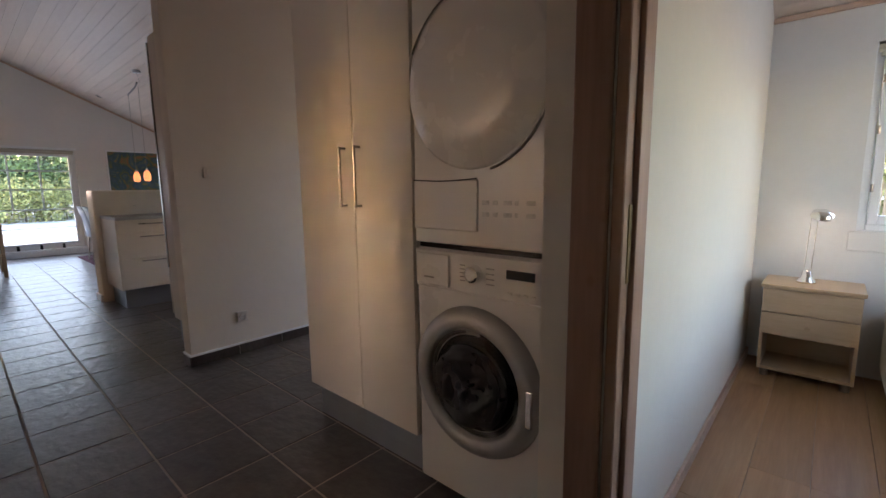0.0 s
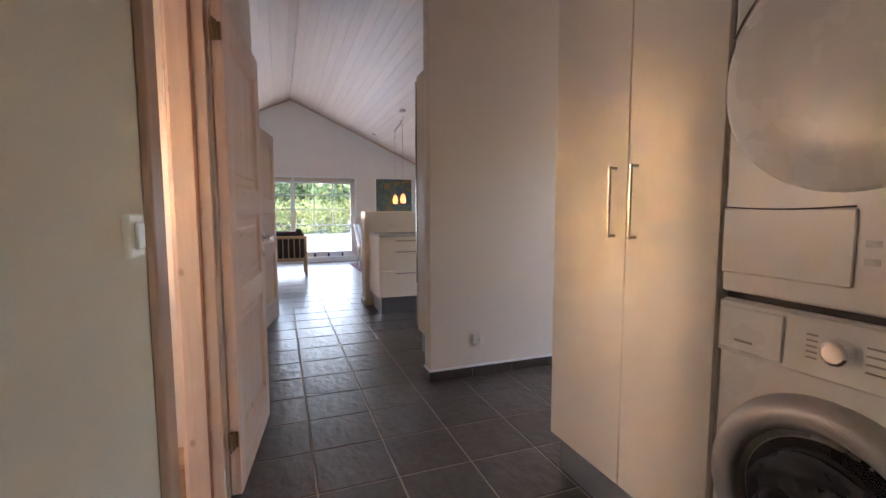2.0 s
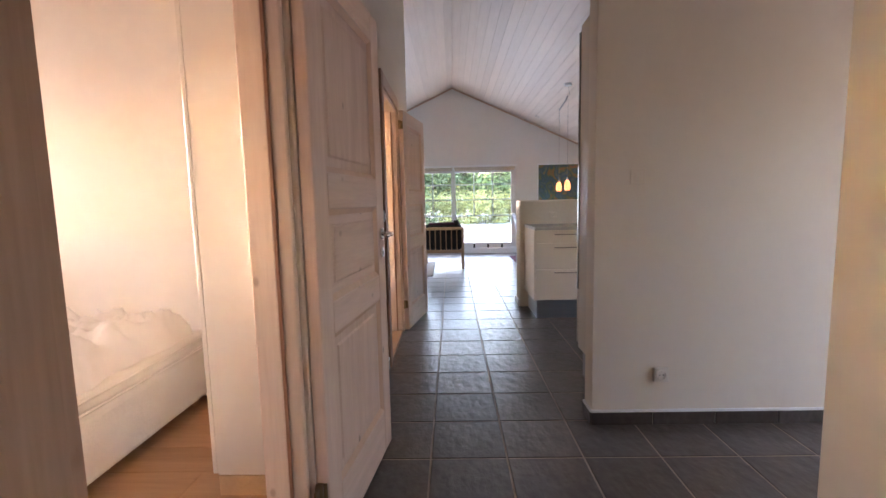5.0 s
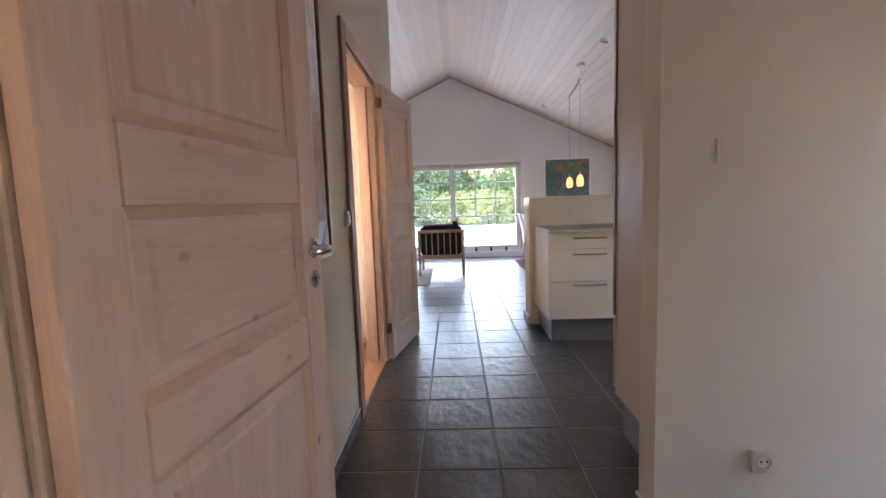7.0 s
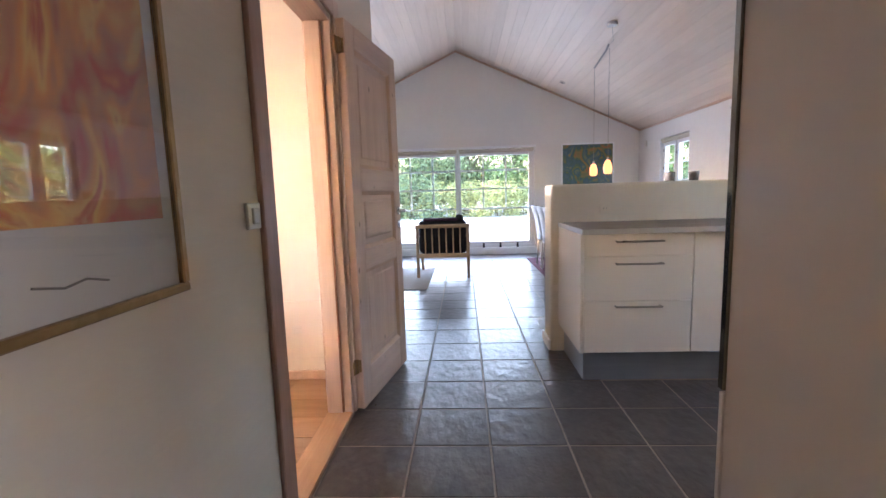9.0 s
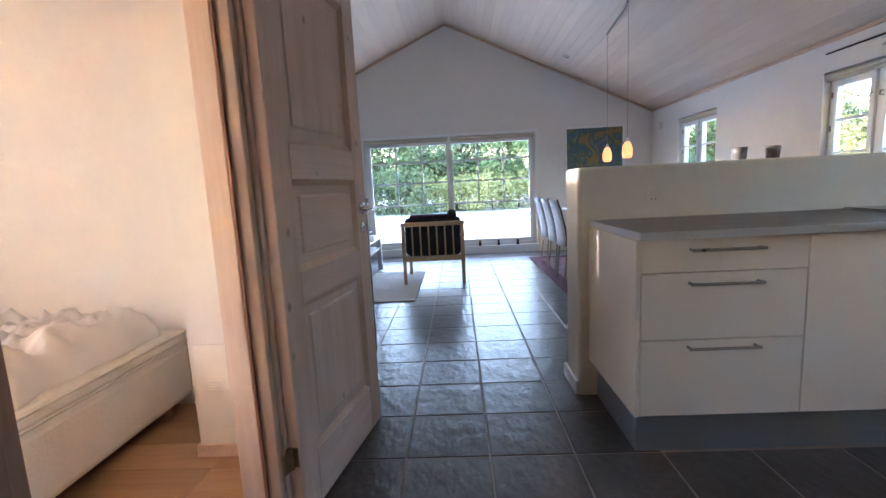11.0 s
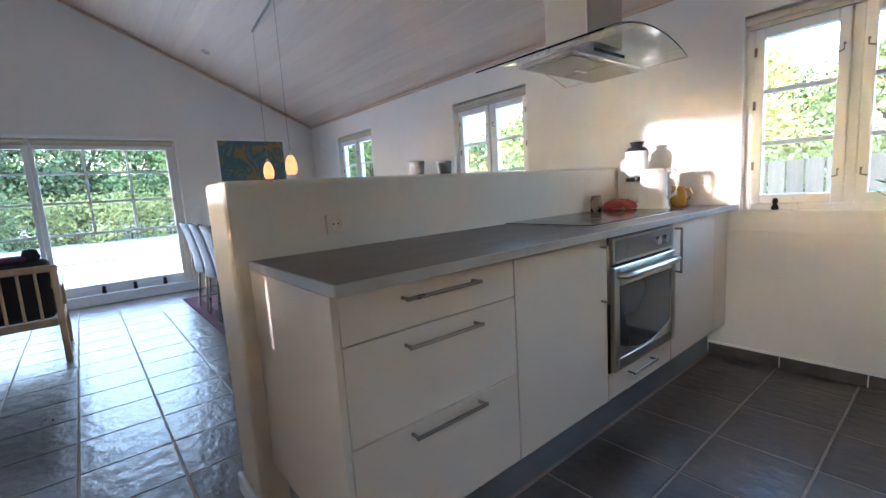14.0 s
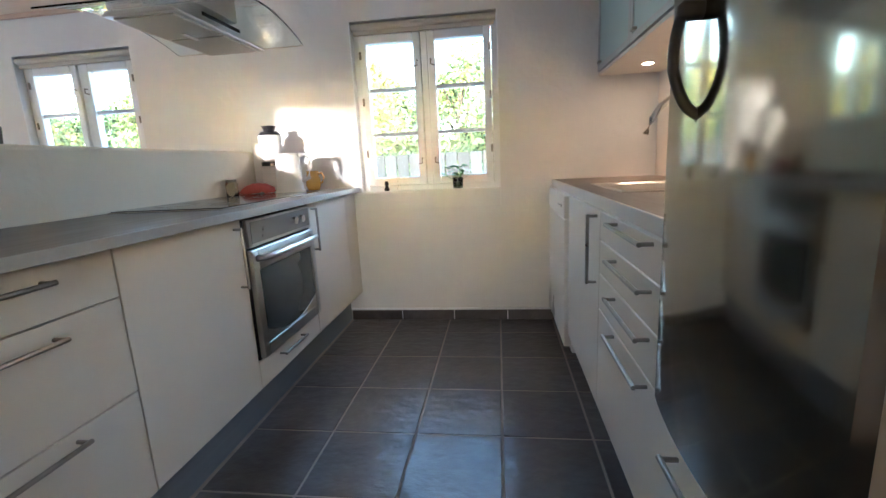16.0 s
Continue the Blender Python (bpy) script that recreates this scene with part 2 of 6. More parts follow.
STEEL = mat("brushed_steel", (0.5, 0.48, 0.45), 0.3, 1.0, vary=0.015, scale=4, stretch=(1, 1, 20), fine=0.015, fscale=40, rvar=0.015)
FRIDGE = mat("fridge_steel", (0.3, 0.29, 0.245), 0.1, 1.0, vary=0.02, scale=1.5, stretch=(1, 8, 1), fine=0.02, fscale=12)
CHROME = mat("chrome", (0.82, 0.81, 0.79), 0.14, 1.0, vary=0.03)
NICKEL = mat("handle_nickel", (0.3, 0.275, 0.245), 0.3, 1.0, vary=0.05, scale=20)
BRASS = mat("aged_brass", (0.3, 0.21, 0.11), 0.4, 0.9, vary=0.2, scale=40)
WORKTOP = mat("worktop_laminate", (0.115, 0.09, 0.07), 0.34, spec=0.32, vary=0.08, scale=5, stretch=(6, 1, 1), fine=0.08, fscale=60)
EDGE = mat("worktop_edge", (0.4, 0.4, 0.4), 0.35, vary=0.05, scale=5, fine=0.05)
PALEEDGE = mat("pale_worktop_edge", (0.62, 0.59, 0.53), 0.35, vary=0.03, scale=5)
BLACK = mat("black_gloss", (0.012, 0.012, 0.013), 0.12, vary=0.1)
RUBBER = mat("dark_rubber", (0.025, 0.025, 0.026), 0.6, vary=0.2, scale=30)
DARKCAB = mat("dark_lacquer", (0.016, 0.016, 0.018), 0.5, vary=0.15, scale=3, spec=0.2)
GLASS = clear("window_glass", ior=1.06)
GREENGLASS = clear("hood_glass", (0.9, 0.97, 0.95), ior=1.3)
FROST = mat("frosted_glass", (0.36, 0.46, 0.45), 0.35, vary=0.04, scale=1.2)
GILT = mat("gilt_frame", (0.36, 0.24, 0.1), 0.35, 0.7, vary=0.15, scale=20, bump=0.2, bscale=60)
LEATHER = mat("black_stripe_wool", (0.022, 0.02, 0.022), 0.85, vary=0.3, scale=12, bump=0.4, bscale=200)
ARMWOOD = wood("beech", (0.56, 0.38, 0.22), (0.46, 0.29, 0.16), 0.4, (12, 12, 2), 2.0)
BEDWHITE = mat("bed_linen", (0.76, 0.71, 0.66), 0.9, vary=0.03, scale=5, bump=0.35, bscale=14)
MATTRESS = mat("mattress_ticking", (0.74, 0.69, 0.61), 0.85, vary=0.03, scale=8, bump=0.3, bscale=60)
CHAIRBLUE = mat("pale_chair_cover", (0.46, 0.5, 0.58), 0.6, vary=0.04, scale=8, bump=0.15, bscale=90)
PLASTIC = mat("switch_plastic", (0.74, 0.7, 0.63), 0.35, vary=0.01)
KETTLE = mat("kettle_plastic", (0.74, 0.71, 0.66), 0.35, vary=0.02)
CLOTH = mat("red_tea_towel", (0.42, 0.09, 0.07), 0.9, vary=0.2, scale=20, bump=0.4, bscale=60)
YELLOW = mat("yellow_glaze", (0.55, 0.3, 0.05), 0.25, vary=0.1, scale=12)
BIRCH = wood("birch_veneer", (0.62, 0.44, 0.27), (0.53, 0.36, 0.21), 0.4, (1.5, 10, 10), 2.0)


# ---- builders ----
def thing(name, at=(0, 0, 0), label="", category="", group="", kind="", turn=0):
    ob = new(name)
    ob.empty_display_size = 0.1
    ob.matrix_basis = pose(*at, 0, 0, turn)
    return tagged(ob, label, category, group, kind)


def origin(ob):
    v = Vector((0, 0, 0))
    while ob:
        v += ob.location
        ob = ob.parent
    return v


def part(name, bm, material, parent=None, label="", local=False, smooth=False, kind=""):
    """One mesh object; in world metres unless local, then in its thing's own frame."""
    if parent and not local:
        bm.transform(Matrix.Translation(-origin(parent)))
    me = bpy.data.meshes.new(name)
    bmesh.ops.recalc_face_normals(bm, faces=bm.faces)
    bm.to_mesh(me)
    bm.free()
    me.materials.append(material)
    if smooth:
        me.polygons.foreach_set("use_smooth", [True] * len(me.polygons))
    ob = new(name, me)
    ob.parent = parent
    if label:
        ob["label"] = label
    if kind:
        ob["kind"] = kind
    return ob


def add_box(bm, x0, x1, y0, y1, z0, z1, bevel=0.0, seg=1):
    m = Matrix.LocRotScale(((x0 + x1) / 2, (y0 + y1) / 2, (z0 + z1) / 2), None, (abs(x1 - x0), abs(y1 - y0), abs(z1 - z0)))
    vs = bmesh.ops.create_cube(bm, size=1, matrix=m)["verts"]
    if bevel:
        bmesh.ops.bevel(bm, geom=list({e for v in vs for e in v.link_edges}), offset=bevel, segments=seg, affect="EDGES", profile=0.5)
    return bm


def box(x0, x1, y0, y1, z0, z1, bevel=0.0, seg=1):
    return add_box(bmesh.new(), x0, x1, y0, y1, z0, z1, bevel, seg)


def boxes(rows, bevel=0.0):
    bm = bmesh.new()
    for r in rows:
        add_box(bm, *r, bevel)
    return bm


def lathe(profile, at=(0, 0, 0), axis="z", n=28, bm=None):
    """A turned solid from rows of (radius, height)."""
    bm = bm or bmesh.new()
    rings = []
    turn = {"z": Matrix.Identity(4), "y": pose(0, 0, 0, -90, 0, 0), "x": pose(0, 0, 0, 0, 90, 0)}[axis]
    m = Matrix.Translation(at) @ turn
    for r, h in profile:
        if r < 1e-5:
            rings.append([bm.verts.new(m @ Vector((0, 0, h)))])
        else:
            rings.append([bm.verts.new(m @ Vector((r * math.cos(2 * math.pi * i / n), r * math.sin(2 * math.pi * i / n), h))) for i in range(n)])
    for a, b in zip(rings, rings[1:]):
        for i in range(n):
            j = (i + 1) % n
            q = [a[i % len(a)], a[j % len(a)], b[j % len(b)], b[i % len(b)]]
            q = list(dict.fromkeys(q))
            if len(q) > 2:
                bm.faces.new(q)
    return bm


def tube(points, r, n=10, bm=None):
    """A round bar along a line of points."""
    bm = bm or bmesh.new()
    pts = [Vector(p) for p in points]
    rings = []
    for i, p in enumerate(pts):
        d = (pts[min(i + 1, len(pts) - 1)] - pts[max(i - 1, 0)]).normalized()
        side = d.cross(Vector((0, 0, 1)) if abs(d.z) < 0.9 else Vector((1, 0, 0))).normalized()
        up = side.cross(d)
        rings.append([bm.verts.new(p + r * (math.cos(2 * math.pi * k / n) * side + math.sin(2 * math.pi * k / n) * up)) for k in range(n)])
    for a, b in zip(rings, rings[1:]):
        for k in range(n):
            bm.faces.new((a[k], a[(k + 1) % n], b[(k + 1) % n], b[k]))
    bm.faces.new(rings[0]), bm.faces.new(rings[-1])
    return bm


# ---- the house ----
APEX_Y, APEX_Z, SLOPE = 0.624, 3.58, 0.4575
GX, NY, SY, EX = -10.315, 3.79, -2.4, 1.6
LW, LWB = 0.105, -0.015
HALLX, KITX = -2.81, -2.93


def roof_z(y):
    return APEX_Z - SLOPE * abs(y - APEX_Y)


def trim_to_roof(bm, over=0.03):
    for s in (1, -1):
        bmesh.ops.bisect_plane(bm, geom=[*bm.verts, *bm.edges, *bm.faces], plane_co=(0, APEX_Y, APEX_Z + over), plane_no=(0, s * SLOPE, 1), clear_outer=True)
    return bm


def wall(name, x0, x1, y0, y1, openings=(), material=None, label="painted plaster wall", z0=-0.02):
    """A wall with thickness, cut under the roof; openings are (a0, a1, z0, z1) along its long side."""
    along_x = abs(x1 - x0) > abs(y1 - y0)
    a0, a1 = (x0, x1) if along_x else (y0, y1)
    cuts = sorted({a0, a1, *(v for o in openings for v in o[:2])})
    bm = bmesh.new()
    for c, d in zip(cuts, cuts[1:]):
        mid = (c + d) / 2
        z = z0
        for o in sorted((o for o in openings if o[0] < mid < o[1]), key=lambda o: o[2]):
            if o[2] > z:
                add_box(bm, *((c, d, y0, y1) if along_x else (x0, x1, c, d)), z, o[2])
            z = o[3]
        add_box(bm, *((c, d, y0, y1) if along_x else (x0, x1, c, d)), z, 3.9)
    return tagged(part(name, trim_to_roof(bm), material or PAINT), label, "wall", kind="structure")


KWIN = (-4.735, -3.84, 0.865, 1.89)
W2 = (-7.1, -6.21, 0.865, 1.87)
W3 = (-9.5, -8.6, 0.865, 1.87)
BW0 = (0.34, 1.5, 0.865, 1.9)
GWIN = (-0.76, 1.985, 0.12, 1.9)
# Unseen south opening, added so the low sun strikes the kitchen wall.
SUNWIN = (-6.8, -6.2, 1.45, 2.185)
# Unseen slit, added to land a spot of sun on the cabinet end.
SUNSLIT = (-6.18, -5.99, 1.02, 1.31)
R2WIN = (-4.24, -3.36, 0.8, 2.05)
R1WIN = (-3.14, -2.6, 0.95, 1.9)
# Second window of the middle bedroom, unseen, added to hold a fill lamp.
R0FILLWIN = (-1.62, -1.0, 1.0, 1.9)

# Unseen hall window, added to brighten the recess and the corridor wall.
HALLFILLWIN = (-2.66, -1.88, 0.2, 2.08)
wall("wall_north", GX - 0.35, EX, NY, NY + 0.14, [KWIN, W2, W3, BW0, HALLFILLWIN], PLASTER)
wall("wall_gable", GX - 0.35, GX, SY, NY, [(GWIN[0], GWIN[1], GWIN[2], GWIN[3])], PLASTER)
wall("wall_south", GX - 0.35, EX, SY - 0.3, SY, [SUNWIN, SUNSLIT, R2WIN, R1WIN, R0FILLWIN])
# Unseen east opening, added to bring more sky light into the end bedroom.
EFILLWIN = (2.1, 3.3, 0.75, 1.92)
wall("wall_east", EX, EX + 0.2, SY - 0.3, NY + 0.3, [EFILLWIN])
wall("wall_corridor", -5.5, EX, LWB, LW, [(-1.93, -1.13, -0.02, 1.955), (-4.505, -3.72, -0.02, 1.955)], material=BRICKPAINT, label="cream plastered brick corridor wall")
wall("wall_stub", -2.93, -2.81, 1.27, NY, label="cream plastered wall beside the kitchen")
wall("wall_bedroom_front", -0.31, EX, 1.31, 1.43, [(-0.14, 0.72, -0.02, 1.98)])
wall("wall_niche_side", -0.31, -0.25, 1.43, 2.1)
wall("wall_bedroom_side", -0.25, -0.13, 1.43, NY)
wall("wall_niche_back", -1.7, -0.25, 2.1, 2.2)
wall("wall_hall_side", -1.8, -1.7, 2.1, NY)
wall("wall_room_middle", -3.3, -3.2, SY, LWB)
wall("wall_room_east", -0.7, -0.6, SY, LWB)
wall("wall_room_west", -5.5, -5.4, SY, LWB)
wall("wall_duct", -5.4, -4.92, -0.43, LWB, label="boxed-in duct in the small bedroom")

# half-height wall behind the worktop, worn round at its edges
bm = box(-5.598, -5.362, 1.294, NY - 0.002, -0.02, 1.155, 0.018, 3)
tagged(part("wall_half", bm, HALFWALL, smooth=False), "cream plastered half-height wall behind the worktop", "wall", kind="structure")
tagged(part("baseboard_half_wall", box(-5.615, -5.372, 1.278, 1.294, 0.0, 0.075, 0.004), JOINERY), "white painted skirting", "skirting", kind="structure")
tagged(part("baseboard_half_wall_living", box(-5.612, -5.598, 1.294, NY - 0.01, 0.0, 0.075, 0.004), JOINERY), "white painted skirting", "skirting", kind="structure")

# ceiling of limed boards on both slopes
bm = bmesh.new()
ang = math.atan(SLOPE)
for s in (1, -1):
    reach = (NY - APEX_Y + 0.3) if s > 0 else (APEX_Y - SY + 0.3)
    length = reach / math.cos(ang)
    base = Matrix.Translation((0, APEX_Y, APEX_Z)) @ Matrix.Rotation(-s * ang, 4, "X")
    w = 0.121
    for i in range(int(length / w) + 1):
        c = s * (i + 0.5) * w
        b2 = box((GX - 0.3), EX + 0.15, c - w / 2 + 0.0005, c + w / 2 - 0.0005, 0.0, 0.02, 0.0018)
        b2.transform(base)
        tmp = bpy.data.meshes.new("t")
        b2.to_mesh(tmp)
        b2.free()
        bm.from_mesh(tmp)
        bpy.data.meshes.remove(tmp)
    b2 = box(GX - 0.3, EX + 0.15, *sorted((s * -0.12, s * (length + 0.1))), 0.021, 0.2)
    b2.transform(base)
    tmp = bpy.data.meshes.new("t")
    b2.to_mesh(tmp)
    b2.free()
    bm.from_mesh(tmp)
    bpy.data.meshes.remove(tmp)
tagged(part("ceiling", bm, CEIL), "pitched ceiling of limed pine boards", "ceiling", kind="structure")
# trims where the ceiling meets the gable and long walls
bm = bmesh.new()
for s, reach in ((1, NY - APEX_Y), (-1, APEX_Y - SY)):
    b2 = box(0, 0.022, *sorted((0, s * reach / math.cos(ang))), -0.03, -0.002, 0.004)
    b2.transform(Matrix.Translation((GX, APEX_Y, APEX_Z)) @ Matrix.Rotation(-s * ang, 4, "X"))
    tmp = bpy.data.meshes.new("t")
    b2.to_mesh(tmp)
    b2.free()
    bm.from_mesh(tmp)
    bpy.data.meshes.remove(tmp)
add_box(bm, GX, EX, NY - 0.02, NY, roof_z(NY) - 0.035, roof_z(NY) - 0.004, 0.004)
tagged(part("trim_ceiling", bm, TRIMX), "pale wooden ceiling moulding", "moulding", kind="structure")


# ---- windows ----
def casement(name, x0, x1, z0, z1, wallside=NY, facing=1, label="white wooden casement window with two sashes"):
    """Two side-hung sashes, three panes each, in a plastered reveal; facing +1 looks to +y."""
    w = thing(name, ((x0 + x1) / 2, wallside, z0), label, "window", kind="structure")
    f = facing

    def yb(a, b):
        return sorted((wallside + f * a, wallside + f * b))
    ya, yz = yb(0.06, 0.13)
    part("window_frame", boxes([(x0, x0 + 0.04, ya, yz, z0, z1), (x1 - 0.04, x1, ya, yz, z0, z1), (x0 + 0.04, x1 - 0.04, ya, yz, z0, z0 + 0.035), (x0 + 0.04, x1 - 0.04, ya, yz, z1 - 0.07, z1), ((x0 + x1) / 2 - 0.02, (x0 + x1) / 2 + 0.02, ya, yz, z0 + 0.035, z1 - 0.07)], 0.004), JOINERY, w)
    mid = (x0 + x1) / 2
    for a, b, hinge in ((x0 + 0.042, mid - 0.022, 1), (mid + 0.022, x1 - 0.042, -1)):
        zl, zh = z0 + 0.037, z1 - 0.072
        ys, yt = yb(0.045, 0.1)
        s = part("sash", boxes([(a, a + 0.045, ys, yt, zl, zh), (b - 0.045, b, ys, yt, zl, zh), (a + 0.045, b - 0.045, ys, yt, zl, zl + 0.05), (a + 0.045, b - 0.045, ys, yt, zh - 0.05, zh)], 0.004), JOINERY, w)
        hgt = (zh - zl - 0.1) / 3
        ys, yt = yb(0.055, 0.09)
        for k in (1, 2):
            z = zl + 0.05 + k * hgt
            part("glazing_bar", box(a + 0.045, b - 0.045, ys, yt, z - 0.011, z + 0.011, 0.003), JOINERY, s)
        ys, yt = yb(0.07, 0.076)
        for k in range(3):
            z = zl + 0.05 + k * hgt
            p = part("pane", box(a + 0.044, b - 0.044, ys, yt, z + 0.008, z + hgt - 0.008), GLASS, s)
            p.visible_shadow = False
        xs = b - 0.02 if hinge > 0 else a + 0.02
        for k in (0.18, 0.82):
            z = zl + k * (zh - zl)
            yh = wallside + f * 0.045
            part("catch", tube([(xs, yh, z), (xs, yh - f * 0.022, z), (xs - hinge * 0.0, yh - f * 0.024, z - 0.03), (xs - hinge * 0.022, yh - f * 0.014, z - 0.036)], 0.0045, 6), NICKEL, s)
        xs = a + 0.006 if hinge > 0 else b - 0.006
        for k in (0.2, 0.55, 0.85):
            z = zl + k * (zh - zl)
            part("hinge", lathe([(0, 0), (0.007, 0), (0.007, 0.045), (0, 0.045)], (xs, wallside + f * 0.043, z), n=8), NICKEL, s)
    ya, yz = yb(-0.004, 0.3)
    part("window_sill", box(x0, x1, *yb(0.002, 0.062), z0 - 0.03, z0 + 0.002, 0.003), JOINERY, w)
    part("apron", box(x0 - 0.03, x1 + 0.0, *yb(-0.012, 0.0), z0 - 0.115, z0 - 0.003, 0.004), PLASTER, w, "plastered ledge below the sill")
    part("reveal", boxes([(x0, x0 + 0.006, *yb(0.001, 0.06), z0 + 0.002, z1), (x1 - 0.006, x1, *yb(0.001, 0.06), z0 + 0.002, z1)], 0.001), JOINERY, w, "white painted reveal lining")
    part("outer_sill", box(x0, x1, *yb(0.131, 0.19), z0 - 0.03, z0, 0.003), JOINERY, w)
    return w


casement("window_1", *KWIN)
casement("window_2", *W2)
casement("window_3", *W3)
casement("window_4", *BW0)
w = thing("window_5", (-6.57, SY, 1.45), "unseen opening added to cast sun on the kitchen wall", "window", kind="structure")
p = part("pane", box(SUNWIN[0], SUNWIN[1], SY - 0.08, SY - 0.074, SUNWIN[2], SUNWIN[3]), GLASS, w)
p.visible_shadow = False
casement("window_6", *R2WIN, wallside=SY, facing=-1)
casement("window_7", *R1WIN, wallside=SY, facing=-1)
casement("window_12", *R0FILLWIN, wallside=SY, facing=-1)
w = thing("window_8", (-6.14, SY, 1.02), "unseen slit added to put a sun spot on the cabinet end", "window", kind="structure")
p = part("pane", box(SUNSLIT[0], SUNSLIT[1], SY - 0.08, SY - 0.074, SUNSLIT[2], SUNSLIT[3]), GLASS, w)
p.visible_shadow = False


casement("window_11", *HALLFILLWIN)
a, b, c, d = EFILLWIN
w = thing("window_10", (EX, (a + b) / 2, c), "unseen glazed opening added to brighten the end bedroom", "window", kind="structure")
part("frame", boxes([(EX + 0.06, EX + 0.12, a, a + 0.06, c, d), (EX + 0.06, EX + 0.12, b - 0.06, b, c, d), (EX + 0.06, EX + 0.12, a + 0.06, b - 0.06, c, c + 0.06), (EX + 0.06, EX + 0.12, a + 0.06, b - 0.06, d - 0.06, d)], 0.004), JOINERY, w)
p = part("pane", box(EX + 0.09, EX + 0.096, a + 0.06, b - 0.06, c + 0.06, d - 0.06), GLASS, w)
p.visible_shadow = False


def roller_blind(x0, x1, z, y, along="x", label="rolled-up beige roller blind in the window head"):
    t = thing("roller_blind", ((x0 + x1) / 2, y, z) if along == "x" else (y, (x0 + x1) / 2, z), label, "blind")
    c = mat_blind
    if along == "x":
        part("roll", lathe([(0, x0), (0.022, x0), (0.022, x1), (0, x1)], (0, y, z), "x", 14), c, t)
        part("bottom_bar", box(x0 + 0.01, x1 - 0.01, y - 0.006, y + 0.006, z - 0.045, z - 0.02, 0.002), c, t)
    else:
        part("roll", lathe([(0, x0), (0.022, x0), (0.022, x1), (0, x1)], (y, 0, z), "y", 14), c, t)
        part("bottom_bar", box(y - 0.006, y + 0.006, x0 + 0.01, x1 - 0.01, z - 0.045, z - 0.02, 0.002), c, t)
    return t


mat_blind = mat("blind_fabric", (0.56, 0.51, 0.42), 0.9, vary=0.06, scale=8, bump=0.2, bscale=200)
for o in (KWIN, W2, W3, BW0):
    roller_blind(o[0] + 0.01, o[1] - 0.01, o[3] - 0.03, NY + 0.025)
roller_blind(GWIN[0] + 0.02, 0.6, GWIN[3] - 0.03, GX - 0.03, "y")
roller_blind(0.64, GWIN[1] - 0.02, GWIN[3] - 0.03, GX - 0.03, "y")

# the wide garden window in the gable: two lights, three by four panes each
w = thing("window_9", (GX, 0.61, 0.12), "wide white garden window with glazing bars", "window", kind="structure")
y0, y1, z0, z1 = GWIN
gx0, gx1 = GX - 0.14, GX - 0.07
part("window_frame", boxes([(gx0, gx1, y0, y0 + 0.055, z0, z1), (gx0, gx1, y1 - 0.055, y1, z0, z1), (gx0, gx1, y0 + 0.055, y1 - 0.055, z0, z0 + 0.06), (gx0, gx1, y0 + 0.055, y1 - 0.055, z1 - 0.07, z1)], 0.005), JOINERY, w)
part("window_sill", box(GX - 0.07, GX + 0.015, y0 - 0.02, y1 + 0.02, z0 - 0.02, z0 + 0.004, 0.004), JOINERY, w)
ym = 0.612
for a, b in ((y0 + 0.057, ym - 0.002), (ym + 0.002, y1 - 0.057)):
    zl, zh = z0 + 0.062, z1 - 0.072
    xs, xt = GX - 0.125, GX - 0.06
    s = part("sash", boxes([(xs, xt, a, a + 0.045, zl, zh), (xs, xt, b - 0.045, b, zl, zh), (xs, xt, a + 0.045, b - 0.045, zl, zl + 0.05), (xs, xt, a + 0.045, b - 0.045, zh - 0.045, zh)], 0.004), JOINERY, w)
    zs = [zl + 0.05, 0.5, 0.835, 1.19, 1.52, zh - 0.045]
    for z in zs[1:-1]:
        part("glazing_bar", box(xs + 0.012, xt - 0.012, a + 0.045, b - 0.045, z - (0.012 if z > 0.6 else 0.006), z + (0.012 if z > 0.6 else 0.006), 0.003), JOINERY, s)
    wdt = (b - a - 0.09) / 3
    for k in (1, 2):
        y = a + 0.045 + k * wdt
        part("glazing_bar", box(xs + 0.014, xt - 0.014, y - 0.012, y + 0.012, 0.835, zh - 0.045, 0.003), JOINERY, s)
    for i in range(5):
        for k in range(3 if i > 1 else 1):
            ya, yb_ = (a + 0.045 + k * wdt, a + 0.045 + (k + 1) * wdt) if i > 1 else (a + 0.045, b - 0.045)
            p = part("pane", box(xs + 0.028, xs + 0.034, ya, yb_, zs[i], zs[i + 1]), GLASS, s)
            p.visible_shadow = False
tagged(part("panel_below_window", box(GX - 0.02, GX + 0.012, y0 - 0.03, y1 + 0.03, 0.002, 0.1, 0.004), JOINERY), "white panel below the garden window", "panel", kind="structure")
tagged(part("trim_window_head", box(GX, GX + 0.012, y0 - 0.02, y1 + 0.02, z1, z1 + 0.035, 0.003), JOINERY), "white window head moulding", "moulding", kind="structure")


